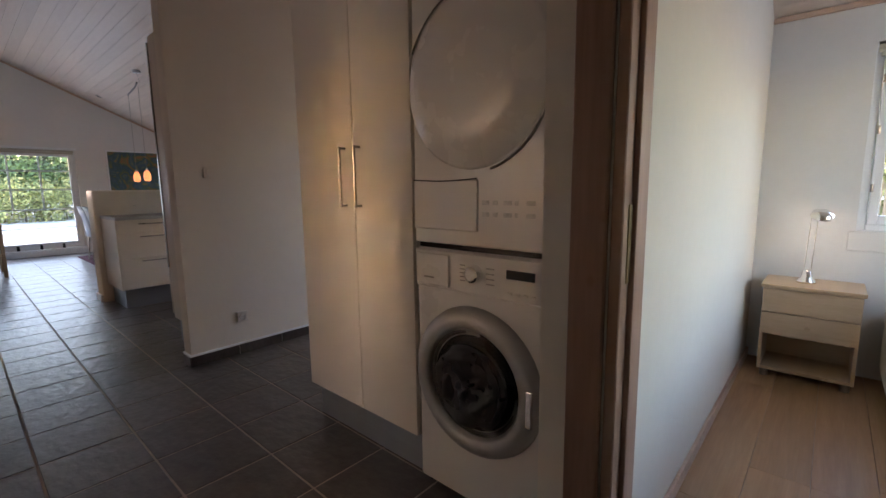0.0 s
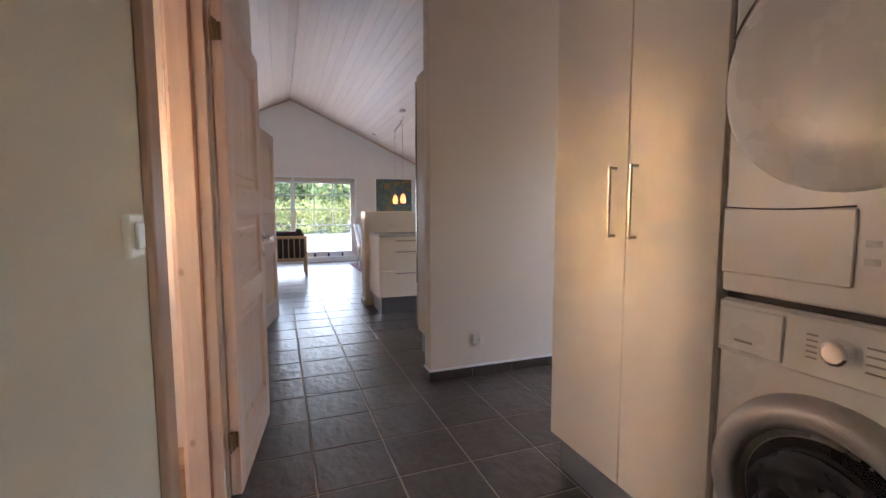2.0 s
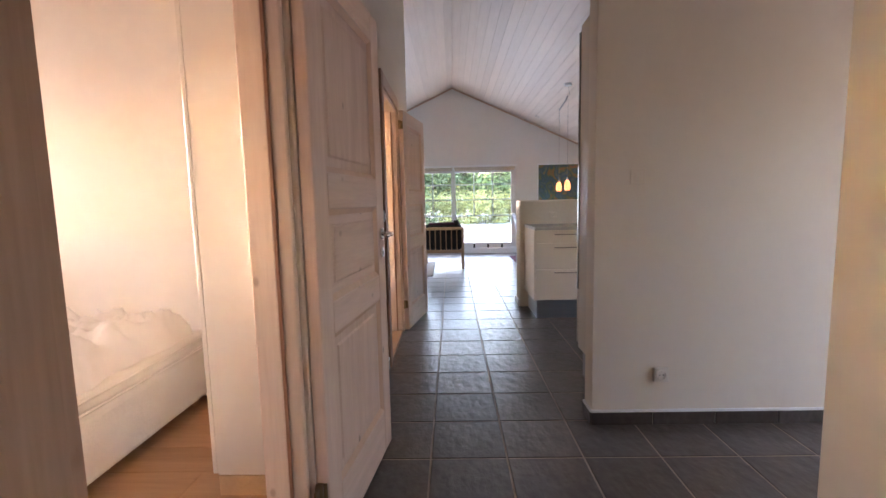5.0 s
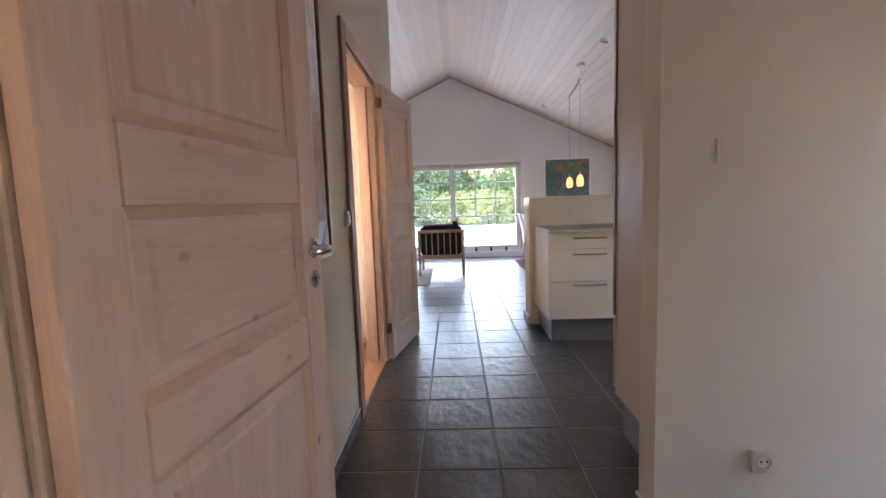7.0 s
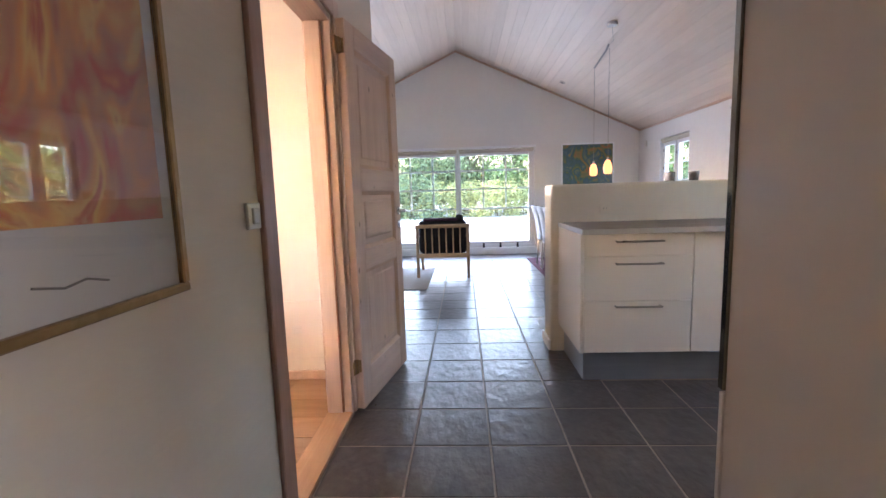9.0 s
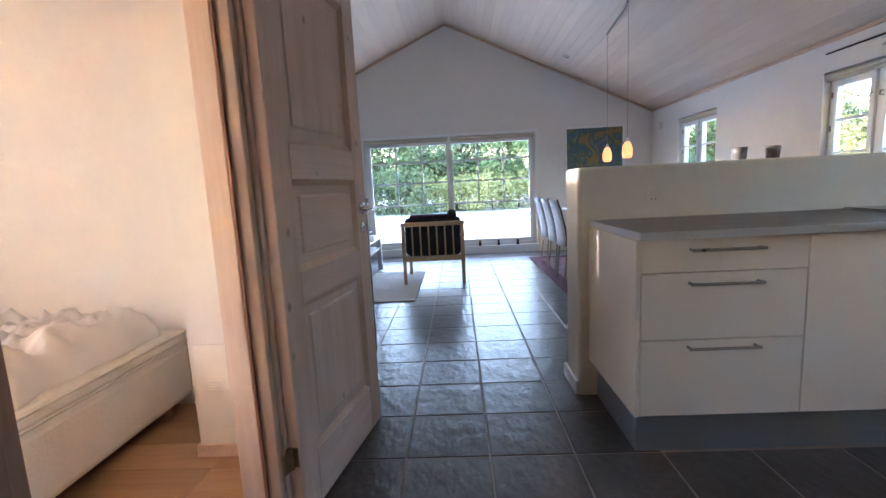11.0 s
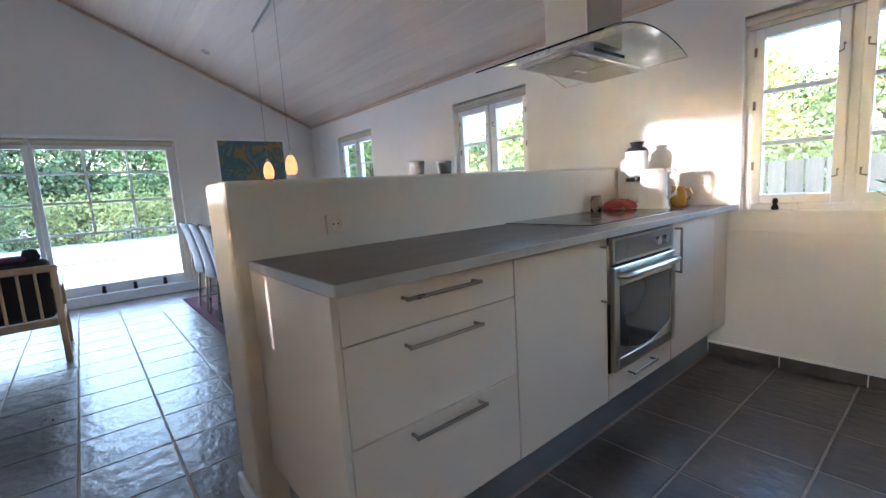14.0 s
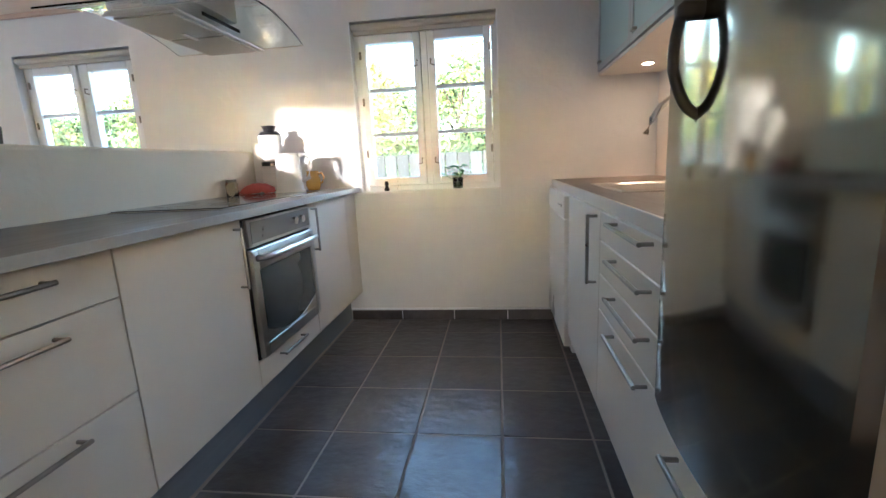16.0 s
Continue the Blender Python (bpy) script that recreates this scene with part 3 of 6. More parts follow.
# ---- doors ----
def doorway(name, x0, x1, ztop, yface, yback, casing=0.09, hinge_side=-1, threshold=SILLWOOD):
    """Casing on the room face, lining with a stop, and a threshold."""
    d = thing(name, ((x0 + x1) / 2, yface, 0), "pine door frame with casing and lining", "door frame", kind="structure")
    s = 1 if yface > yback else -1
    f0, f1 = sorted((yface, yface + s * 0.018))
    b0, b1 = sorted((yback, yback - s * 0.018))
    for a, c in ((f0, f1), (b0, b1)):
        # Hinge side stays pale; the darker copy carries painted shade.
        part("casing", box(x0 - casing, x0 - 0.004, a, c, 0, ztop + casing, 0.004), PALETRIM if s > 0 else SHADETRIM, d)
        part("casing", box(x1 + 0.004, x1 + casing, a, c, 0, ztop + casing, 0.004), SHADETRIM, d)
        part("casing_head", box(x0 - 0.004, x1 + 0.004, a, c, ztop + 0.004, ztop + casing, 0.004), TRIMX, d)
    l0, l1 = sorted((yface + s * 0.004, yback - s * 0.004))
    part("lining", box(x0, x0 + 0.028, l0, l1, 0, ztop, 0.003), PALETRIM if s > 0 else SHADETRIM, d)
    part("lining", box(x1 - 0.028, x1, l0, l1, 0, ztop, 0.003), SHADETRIM, d)
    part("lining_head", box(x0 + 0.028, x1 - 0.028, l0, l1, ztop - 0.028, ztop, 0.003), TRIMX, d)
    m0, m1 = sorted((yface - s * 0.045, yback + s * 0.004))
    part("door_stop", box(x0 + 0.028, x0 + 0.041, m0, m1, 0, ztop - 0.028, 0.002), PALETRIM if s > 0 else SHADETRIM, d)
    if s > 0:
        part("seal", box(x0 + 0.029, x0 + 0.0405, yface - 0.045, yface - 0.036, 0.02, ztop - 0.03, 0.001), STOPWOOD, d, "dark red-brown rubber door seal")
    part("door_stop", box(x1 - 0.041, x1 - 0.028, m0, m1, 0, ztop - 0.028, 0.002), SHADETRIM, d)
    part("threshold", box(x0 + 0.028, x1 - 0.028, l0, l1, 0.0, 0.018, 0.003), threshold, d)
    return d


def panel_door(name, at, turn, width, height=1.94, t=0.042, label="", handle_z=1.01):
    """A three-panel limed pine leaf; local x runs from the hinge to the free edge, the visible face is +y."""
    d = thing(name, at, label, "door", group="limed pine doors", turn=turn)
    st, h = 0.105, height
    rails = [(0, 0.2), (0.72, 0.83), (1.13, 1.25), (h - 0.115, h)]
    part("stile", box(0, st, -t, 0, 0, h, 0.003), DOORWOOD, d, local=True)
    part("stile", box(width - st, width, -t, 0, 0, h, 0.003), DOORWOOD, d, local=True)
    for a, b in rails:
        part("rail", box(st, width - st, -t, 0, a, b, 0.003), DOORRAIL, d, local=True)
    for i in range(3):
        a, b = rails[i][1], rails[i + 1][0]
        bm = bmesh.new()
        loops = []
        for y in (-0.016, -t + 0.016):
            up = 1 if y > -t / 2 else -1
            for inset, lift in ((-0.004, 0.0), (0.05, 0.0), (0.058, up * 0.0045)):
                x0_, x1_, z0_, z1_ = st + inset, width - st - inset, a + inset, b - inset
                loops.append([bm.verts.new((x, y + lift, z)) for x, z in ((x0_, z0_), (x1_, z0_), (x1_, z1_), (x0_, z1_))])
        for p, q in ((0, 1), (1, 2), (3, 4), (4, 5), (0, 3)):
            for k in range(4):
                bm.faces.new((loops[p][k], loops[p][(k + 1) % 4], loops[q][(k + 1) % 4], loops[q][k]))
        bm.faces.new(loops[2])
        bm.faces.new(loops[5])
        part("panel", bm, DOORRAIL if i == 1 else DOORWOOD, d, local=True)
        bm = bmesh.new()
        for f0, f1 in ((-0.014, -0.002), (-t + 0.002, -t + 0.014)):
            out, inn = (f1, f0) if f0 > -t / 2 else (f0, f1)
            o = [(st, a), (width - st, a), (width - st, b), (st, b)]
            n2 = [(st + 0.02, a + 0.02), (width - st - 0.02, a + 0.02), (width - st - 0.02, b - 0.02), (st + 0.02, b - 0.02)]
            vo = [bm.verts.new((x, out, z)) for x, z in o]
            vi = [bm.verts.new((x, inn, z)) for x, z in n2]
            for k in range(4):
                bm.faces.new((vo[k], vo[(k + 1) % 4], vi[(k + 1) % 4], vi[k]))
        part("panel_moulding", bm, LITMOULD, d, local=True)
    for z in (0.2, h - 0.16):
        hg = part("hinge", lathe([(0, 0), (0.012, 0), (0.013, 0.006), (0.013, 0.062), (0.011, 0.07), (0, 0.072)], (-0.013, -0.014, z), n=12), BRASS, d, "aged brass hinge", local=True)
        part("hinge_leaf", box(-0.052, -0.024, -0.02, -0.014, z + 0.002, z + 0.068, 0.001), BRASS, hg, local=True)
        part("hinge_leaf", box(-0.003, 0.0005, -0.036, -0.006, z + 0.002, z + 0.068, 0.001), BRASS, hg, local=True)
    for s, yy in ((1, 0.0), (-1, -t)):
        part("handle_rose", lathe([(0, 0), (0.027, 0), (0.027, 0.007), (0.02, 0.01), (0, 0.01)], (width - 0.055, yy, handle_z), "y", 20) if s > 0 else lathe([(0, -0.01), (0.02, -0.01), (0.027, -0.007), (0.027, 0), (0, 0)], (width - 0.055, yy, handle_z), "y", 20), CHROME, d, local=True)
        lv = tube([(width - 0.055, yy, handle_z), (width - 0.055, yy + s * 0.04, handle_z), (width - 0.058, yy + s * 0.052, handle_z), (width - 0.075, yy + s * 0.056, handle_z), (width - 0.17, yy + s * 0.056, handle_z)], 0.0095, 10)
        part("door_handle", lv, CHROME, d, "chrome lever handle", local=True, smooth=True)
        part("key_rose", lathe([(0, 0), (0.024, 0), (0.024, 0.006), (0.009, 0.008), (0, 0.003)], (width - 0.055, yy, handle_z - 0.085), "y", 18) if s > 0 else lathe([(0, -0.003), (0.009, -0.008), (0.024, -0.006), (0.024, 0), (0, 0)], (width - 0.055, yy, handle_z - 0.085), "y", 18), CHROME, d, local=True)
        part("keyhole", box(width - 0.058, width - 0.052, *sorted((yy, yy + s * 0.0085)), handle_z - 0.096, handle_z - 0.078), BLACK, d, local=True)
    part("lock_plate", box(width - 0.0005, width + 0.001, -t / 2 - 0.01, -t / 2 + 0.01, handle_z - 0.16, handle_z + 0.07), CHROME, d, local=True)
    return d


doorway("door_1", -1.93, -1.13, 1.955, LW, LWB)
doorway("door_2", -4.505, -3.72, 1.955, LW, LWB)
doorway("door_3", -0.14, 0.72, 1.98, 1.31, 1.43)
panel_door("panel_door", (-1.945, 0.125, 0.012), 180 - 7, 0.735, label="open limed pine panel door folded against the corridor wall")
panel_door("panel_door", (-4.52, 0.125, 0.012), 180 - 11, 0.69, label="open limed pine panel door near the living room")


# ---- corridor and hall ----
def wall_plate(name, face, at, label, category, rocker=True, size=0.08, material=None):
    """A switch or socket plate on a wall; face is the axis it looks along."""
    t = thing(name, at, label, category)
    h = size / 2
    material = material or PLASTIC
    m = {"+y": pose(0, 0, 0), "+x": pose(0, 0, 0, 0, 0, -90), "-y": pose(0, 0, 0, 0, 0, 180)}[face]
    t.matrix_basis = Matrix.Translation(at) @ m
    part("plate", box(-h, h, 0, 0.012, -h, h, 0.004, 2), material, t, local=True)
    if rocker:
        r = box(-h * 0.5, h * 0.5, 0.011, 0.019, -h * 0.62, h * 0.62, 0.003)
        part("rocker", r, material, t, local=True)
    else:
        part("socket_ring", lathe([(0.02, 0), (0.021, 0.004), (0.024, 0.004), (0.025, 0)], (0, 0.0115, 0), "y", 20), material, t, local=True)
        for x in (-0.0095, 0.0095):
            part("pin_hole", lathe([(0, 0), (0.003, 0), (0.003, 0.0135), (0, 0.0135)], (x, 0, 0), "y", 8), BLACK, t, local=True)
    return t


wall_plate("light_switch", "+y", (-0.955, LW, 1.12), "white light switch beside the bedroom door", "switch", size=0.075)
wall_plate("light_switch", "+y", (-3.585, LW, 1.07), "white light switch beside the door frame", "switch", size=0.075)
wall_plate("wall_socket", "+x", (HALLX, 1.613, 0.265), "white wall socket near the floor", "socket", rocker=False, size=0.075)
flush = wall_plate("light_switch", "+x", (HALLX, 1.475, 1.26), "painted-over switch plate on the hall wall", "switch", size=0.075, material=PAINT)
flush.matrix_basis = flush.matrix_basis @ Matrix.Diagonal((1, 0.3, 1, 1))
wall_plate("wall_socket", "+x", (-5.362, 1.65, 0.99), "cream painted-over socket above the worktop", "socket", rocker=False, size=0.07, material=HALFWALL)

# framed print behind the open door
t = thing("framed_print", (-2.95, LW, 0.93), "abstract orange print in a thin gilt frame", "picture")
part("frame", boxes([(-3.255, -2.6, LW + 0.002, LW + 0.022, 0.93, 0.948), (-3.255, -2.6, LW + 0.002, LW + 0.022, 2.0, 2.018), (-3.255, -3.237, LW + 0.002, LW + 0.022, 0.948, 2.0), (-2.618, -2.6, LW + 0.002, LW + 0.022, 0.948, 2.0)], 0.003), GILT, t, "thin gilt frame")
part("mount", box(-3.237, -2.618, LW + 0.003, LW + 0.008, 0.948, 2.0), mat("print_paper", (0.66, 0.64, 0.6), 0.7, vary=0.02), t, "pale grey paper")
part("print", box(-3.207, -2.66, LW + 0.008, LW + 0.0095, 1.085, 1.94), art("orange_print", [(0.66, 0.42, 0.1), (0.68, 0.24, 0.06), (0.5, 0.08, 0.05), (0.5, 0.24, 0.1), (0.68, 0.27, 0.06), (0.72, 0.44, 0.12), (0.52, 0.12, 0.05), (0.6, 0.36, 0.16)], 3.4), t, "orange and red abstract print")
part("signature", tube([(-3.06, LW + 0.009, 0.99), (-3.02, LW + 0.009, 1.0), (-2.98, LW + 0.009, 0.993), (-2.93, LW + 0.009, 1.003)], 0.002, 5), mat("pencil", (0.2, 0.19, 0.18), 0.8), t)
part("picture_glass", box(-3.236, -2.619, LW + 0.013, LW + 0.015, 0.949, 1.999), clear("picture_glass", ior=1.45), t).visible_shadow = False


def handle(x, y, z, length, vertical=False, out=(1, 0, 0), along=(0, 1, 0)):
    """A square-cornered bar handle between two feet."""
    o = Vector(out) * 0.03
    a = Vector((0, 0, 1)) if vertical else Vector(along)
    c = Vector((x, y, z))
    p, q = c - a * length / 2, c + a * length / 2
    bm = tube([p - a * 0.006 + o, q + a * 0.006 + o], 0.0058, 8)
    for e in (p, q):
        tube([e, e + o], 0.005, 8, bm)
    return bm


# tall cupboard in the hall niche
t = thing("tall_cupboard", (-1.29, 1.75, 0), "tall white cupboard with two doors beside the washing machine", "cupboard")
part("body", box(-1.668, -0.915, 1.47, 2.08, 0.175, 2.42, 0.002), WHITE, t)
part("kick", box(-1.66, -0.92, 1.5, 1.52, 0.0, 0.175), KICK, t, "grey aluminium kickboard")
for a, b, hx in ((-1.668, -1.257, -1.308), (-1.253, -0.915, -1.21)):
    d = part("door", box(a, b, 1.45, 1.468, 0.178, 2.415, 0.0015), WHITE, t)
    part("handle", handle(hx, 1.45, 1.19, 0.235, True, (0, -1, 0)), NICKEL, d, "brushed nickel bar handle")

# washing machine with the tumble dryer stacked on it
t = thing("washing_machine", (-0.64, 1.75, 0), "white front-loading washing machine in the niche", "washing machine")
cx = -0.64
part("body", box(-0.905, -0.365, 1.462, 2.04, 0.02, 0.93, 0.008, 2), APPLIANCE, t)
for x in (-0.87, -0.4):
    for y in (1.5, 2.0):
        part("foot", lathe([(0, 0), (0.02, 0), (0.02, 0.022), (0, 0.022)], (x, y, 0), n=12), RUBBER, t)
pn = part("control_panel", box(-0.9, -0.37, 1.446, 1.464, 0.79, 0.926, 0.006, 2), APPLIANCE, t)
part("drawer", box(-0.893, -0.735, 1.44, 1.447, 0.8, 0.915, 0.004), APPLIANCE, pn)
part("badge", box(-0.85, -0.805, 1.4385, 1.4402, 0.826, 0.832), NICKEL, pn)
part("dial", lathe([(0, -0.03), (0.02, -0.03), (0.026, -0.026), (0.03, 0), (0, 0)], (-0.625, 1.446, 0.862), "y", 24), CHROME, pn, "silver programme dial", smooth=False)
part("display", box(-0.505, -0.405, 1.4435, 1.447, 0.862, 0.89, 0.001), BLACK, pn)
for k in range(5):
    part("marking", box(-0.69 + 0.0, -0.668, 1.4447, 1.4462, 0.832 + 0.013 * k, 0.836 + 0.013 * k), NICKEL, pn)
for k in range(4):
    part("marking", box(-0.582, -0.55, 1.4447, 1.4462, 0.832 + 0.017 * k, 0.836 + 0.017 * k), NICKEL, pn)
for k in range(4):
    part("button", box(-0.5 + 0.028 * k, -0.485 + 0.028 * k, 1.443, 1.447, 0.812, 0.82, 0.001), APPLIANCE, pn)
dz, dr = 0.482, 0.245
dd = part("door", lathe([(0.186, 0.0), (0.192, -0.03), (0.204, -0.041), (0.232, -0.038), (0.256, -0.022), (0.264, 0.0)], (cx, 1.463, dz), "y", 48), mat("door_ring", (0.42, 0.395, 0.375), 0.42, 0.5, vary=0.04), t, "silver porthole ring", smooth=True)
part("door_glass", lathe([(0, 0.07), (0.07, 0.06), (0.14, 0.03), (0.186, -0.02), (0.176, -0.026), (0, -0.012)], (cx, 1.463, dz), "y", 40), clear("porthole_glass", (0.25, 0.25, 0.26), ior=1.4), dd, "dark glass bowl", smooth=True)
part("gasket", lathe([(0.17, 0.09), (0.19, 0.04), (0.192, 0.0), (0.184, 0.0), (0.16, 0.09)], (cx, 1.464, dz), "y", 40), RUBBER, t)
part("drum", lathe([(0, -0.02), (0.14, -0.03), (0.165, -0.006), (0.165, 0.0), (0, 0.0)], (cx, 1.462, dz), "y", 32), BLACK, t)
bm = bmesh.new()
g = [[bm.verts.new((cx + 0.15 * (i / 11) * math.cos(j * math.pi / 12), 1.45 + 0.05 * noise.noise(Vector((i * 0.45, j * 0.5, 4))) - 0.02, dz - 0.01 + 0.15 * (i / 11) * math.sin(j * math.pi / 12))) for j in range(25)] for i in range(12)]
for i in range(11):
    for j in range(24):
        q = list(dict.fromkeys((g[i][j], g[i + 1][j], g[i + 1][j + 1], g[i][j + 1])))
        bm.faces.new(q)
part("laundry", bm, mat("dark_laundry", (0.015, 0.015, 0.018), 0.6, vary=0.5, scale=18, second=(0.035, 0.033, 0.03)), t, "dark crumpled laundry", smooth=True)
part("door_latch", box(cx + 0.222, cx + 0.243, 1.42, 1.432, dz - 0.07, dz + 0.05, 0.004, 2), CHROME, dd)

t = thing("tumble_dryer", (-0.64, 1.75, 0.93), "white tumble dryer stacked on the washing machine", "dryer")
# Black strip draws the shade in the gap under the dryer.
part("stacking_frame", box(-0.9, -0.37, 1.47, 2.03, 0.93, 0.95, 0.002), BLACK, t, "black strip for the shade in the gap")
part("body", box(-0.905, -0.365, 1.462, 2.04, 0.95, 1.82, 0.008, 2), APPLIANCE, t)
part("front", box(-0.9, -0.37, 1.45, 1.464, 0.95, 1.815, 0.006, 2), APPLIANCE, t)
part("vent_flap", box(-0.9, -0.615, 1.443, 1.451, 1.0, 1.165, 0.003), APPLIANCE, t, "square condenser flap")
part("flap_edge", tube([(-0.897 + 0.028 * k, 1.4425, 1.17 - 0.006 * math.sin(math.pi * k / 10)) for k in range(11)], 0.0022, 6), RUBBER, t, "dark curved finger edge")
PRINT = mat("grey_print", (0.52, 0.5, 0.46), 0.6, vary=0.25, scale=60)
for r in range(2):
    for k in range(5):
        w = (0.026, 0.018, 0.03, 0.012, 0.03)[k]
        part("printed_mark", box(-0.6 + 0.04 * k, -0.6 + 0.04 * k + w, 1.4485, 1.4505, 1.05 + 0.037 * r, 1.064 + 0.037 * r, 0.0004), PRINT, t)
part("door", lathe([(0, -0.034), (0.1, -0.034), (0.17, -0.032), (0.2, -0.028), (0.24, -0.014), (0.268, -0.005), (0.277, -0.001), (0.278, 0.002), (0, 0.002)], (cx, 1.451, 1.475), "y", 64), mat("dryer_door", (0.74, 0.7, 0.64), 0.27, vary=0.02), t, "round domed dryer door", smooth=True)
bm = tube([(cx + 0.285 * math.cos(a), 1.447, 1.475 + 0.285 * math.sin(a)) for a in [radians(-75 + 5 * k) for k in range(12)]], 0.004, 6)
part("door_grip", bm, NICKEL, t, "dark finger grip")
bm = tube([(cx + 0.285 * math.cos(a), 1.447, 1.475 + 0.285 * math.sin(a)) for a in [radians(105 + 5 * k) for k in range(11)]], 0.003, 6)
part("door_seam", bm, NICKEL, t)
tagged(part("panel_above_niche", box(-0.913, -0.312, 1.455, 1.475, 1.85, 2.42, 0.002), WHITE), "white filler panel above the dryer", "panel", kind="structure")
tagged(part("top_panel_niche", box(-1.668, -0.312, 1.452, 2.1, 2.422, 2.45), WHITE), "white filler panel", "panel", kind="structure")
t = thing("strike_plate", (-0.112, 1.37, 1.0), "brass strike plate in the door lining", "strike plate")
part("plate", box(-0.1118, -0.109, 1.335, 1.36, 0.92, 1.1, 0.001), BRASS, t)


# ---- kitchen ----
FX, CX, HX = -4.785, -4.746, -4.785
Y0 = 1.362


def base_unit(name, y0, y1, label, side=1, front=FX, back=-5.36):
    t = thing(name, ((front + back) / 2, (y0 + y1) / 2, 0.195), label, "kitchen cabinet", group="kitchen base cabinets")
    a, b = sorted((front - side * 0.02, back + side * 0.002))
    part("body", box(a, b, y0 + 0.001, y1 - 0.001, 0.195, 0.87, 0.0015), WHITE, t)
    return t


def front_panel(name, t, y0, y1, z0, z1, hy=None, hz=None, hl=0.24, vertical=False, front=FX, side=1):
    a, b = sorted((front, front - side * 0.018))
    f = part(name, box(a, b, y0 + 0.0018, y1 - 0.0018, z0 + 0.0018, z1 - 0.0018, 0.0015), WHITE, t)
    if hy is not None:
        part("handle", handle(front, hy, hz, hl, vertical, (side, 0, 0)), NICKEL, f, "brushed nickel bar handle")
    return f


t = base_unit("base_cabinet", Y0, 1.95, "white kitchen base cabinet with three drawers")
part("end_panel", box(-5.36, FX, Y0 - 0.018, Y0, 0.195, 0.87, 0.0015), WHITE, t)
for z0, z1, hz in ((0.747, 0.87, 0.83), (0.495, 0.747, 0.707), (0.197, 0.495, 0.468)):
    front_panel("drawer", t, Y0, 1.95, z0, z1, 1.655, hz)
t = base_unit("base_cabinet", 1.95, 2.49, "white kitchen base cabinet with one door")
front_panel("door", t, 1.95, 2.49, 0.197, 0.87, 2.445, 0.73, 0.21, True)
t = base_unit("base_cabinet", 2.49, 3.06, "white oven housing cabinet with a bottom drawer")
front_panel("drawer", t, 2.49, 3.06, 0.197, 0.31, 2.75, 0.275, 0.2)
t = base_unit("base_cabinet", 3.06, NY - 0.003, "white kitchen base cabinet with one door in the corner")
front_panel("door", t, 3.06, 3.6, 0.197, 0.87, 3.095, 0.735, 0.205, True)
part("filler", box(FX - 0.018, FX, 3.6, NY - 0.004, 0.197, 0.87, 0.001), WHITE, t)
t = thing("kickboard", (-4.88, 2.5, 0), "grey aluminium kickboard below the cabinets", "kickboard")
part("front_board", box(-4.89, -4.875, 1.385, NY - 0.005, 0.0, 0.195, 0.001), KICK, t)
part("end_board", box(-5.36, -4.891, 1.385, 1.4, 0.0, 0.195, 0.001), KICK, t)
t = thing("worktop", (-5.05, 2.5, 0.864), "grey-brown laminate kitchen worktop with pale edge", "worktop")
part("slab", box(-5.36, CX - 0.006, 1.348, NY - 0.003, 0.872, 0.9, 0.002), WORKTOP, t)
part("front_edge", box(CX - 0.006, CX, 1.342, NY - 0.003, 0.873, 0.9015, 0.0015), EDGE, t, "pale grey edging")
part("end_edge", box(-5.36, CX - 0.006, 1.342, 1.348, 0.873, 0.9015, 0.0015), EDGE, t, "pale grey edging")

# oven and hob
t = thing("oven", (-4.8, 2.775, 0.31), "built-in stainless steel oven with a dark glass door", "oven")
part("body", box(-5.3, FX - 0.002, 2.5, 3.052, 0.312, 0.86), DARKCAB, t)
part("control_panel", box(FX - 0.002, FX + 0.014, 2.505, 3.05, 0.755, 0.86, 0.003), STEEL, t)
part("control_glass", box(FX + 0.014, FX + 0.016, 2.525, 3.03, 0.768, 0.85, 0.0005), mat("oven_fascia", (0.2, 0.19, 0.18), 0.3, 0.7, vary=0.05), t)
for y in (2.86, 2.93):
    part("knob", lathe([(0, 0), (0.019, 0), (0.017, 0.022), (0, 0.024)], (FX + 0.015, y, 0.812), "x", 16), CHROME, t)
od = part("door", boxes([(FX, FX + 0.022, 2.505, 2.545, 0.318, 0.745), (FX, FX + 0.022, 3.01, 3.05, 0.318, 0.745), (FX, FX + 0.022, 2.545, 3.01, 0.318, 0.37), (FX, FX + 0.022, 2.545, 3.01, 0.665, 0.745)], 0.003), STEEL, t, "stainless steel door frame")
part("door_glass", box(FX + 0.002, FX + 0.017, 2.545, 3.01, 0.37, 0.665), mat("oven_glass", (0.045, 0.045, 0.042), 0.08, vary=0.1), od, "dark oven glass")
bm = bmesh.new()
arc = [(2.545 + 0.465 * k / 16, 0.372 + 0.055 * (k / 8 - 1) ** 2) for k in range(17)]
for xa in (FX + 0.0168, FX + 0.0205):
    lows = [bm.verts.new((xa, y, 0.366)) for y, z in arc]
    tops = [bm.verts.new((xa, y, z)) for y, z in arc]
    for k in range(16):
        bm.faces.new((lows[k], lows[k + 1], tops[k + 1], tops[k]))
    if xa < FX + 0.018:
        inner = tops
for k in range(16):
    bm.faces.new((inner[k], inner[k + 1], tops[k + 1], tops[k]))
part("curved_surround", bm, STEEL, od, "steel surround with a curved upper edge")
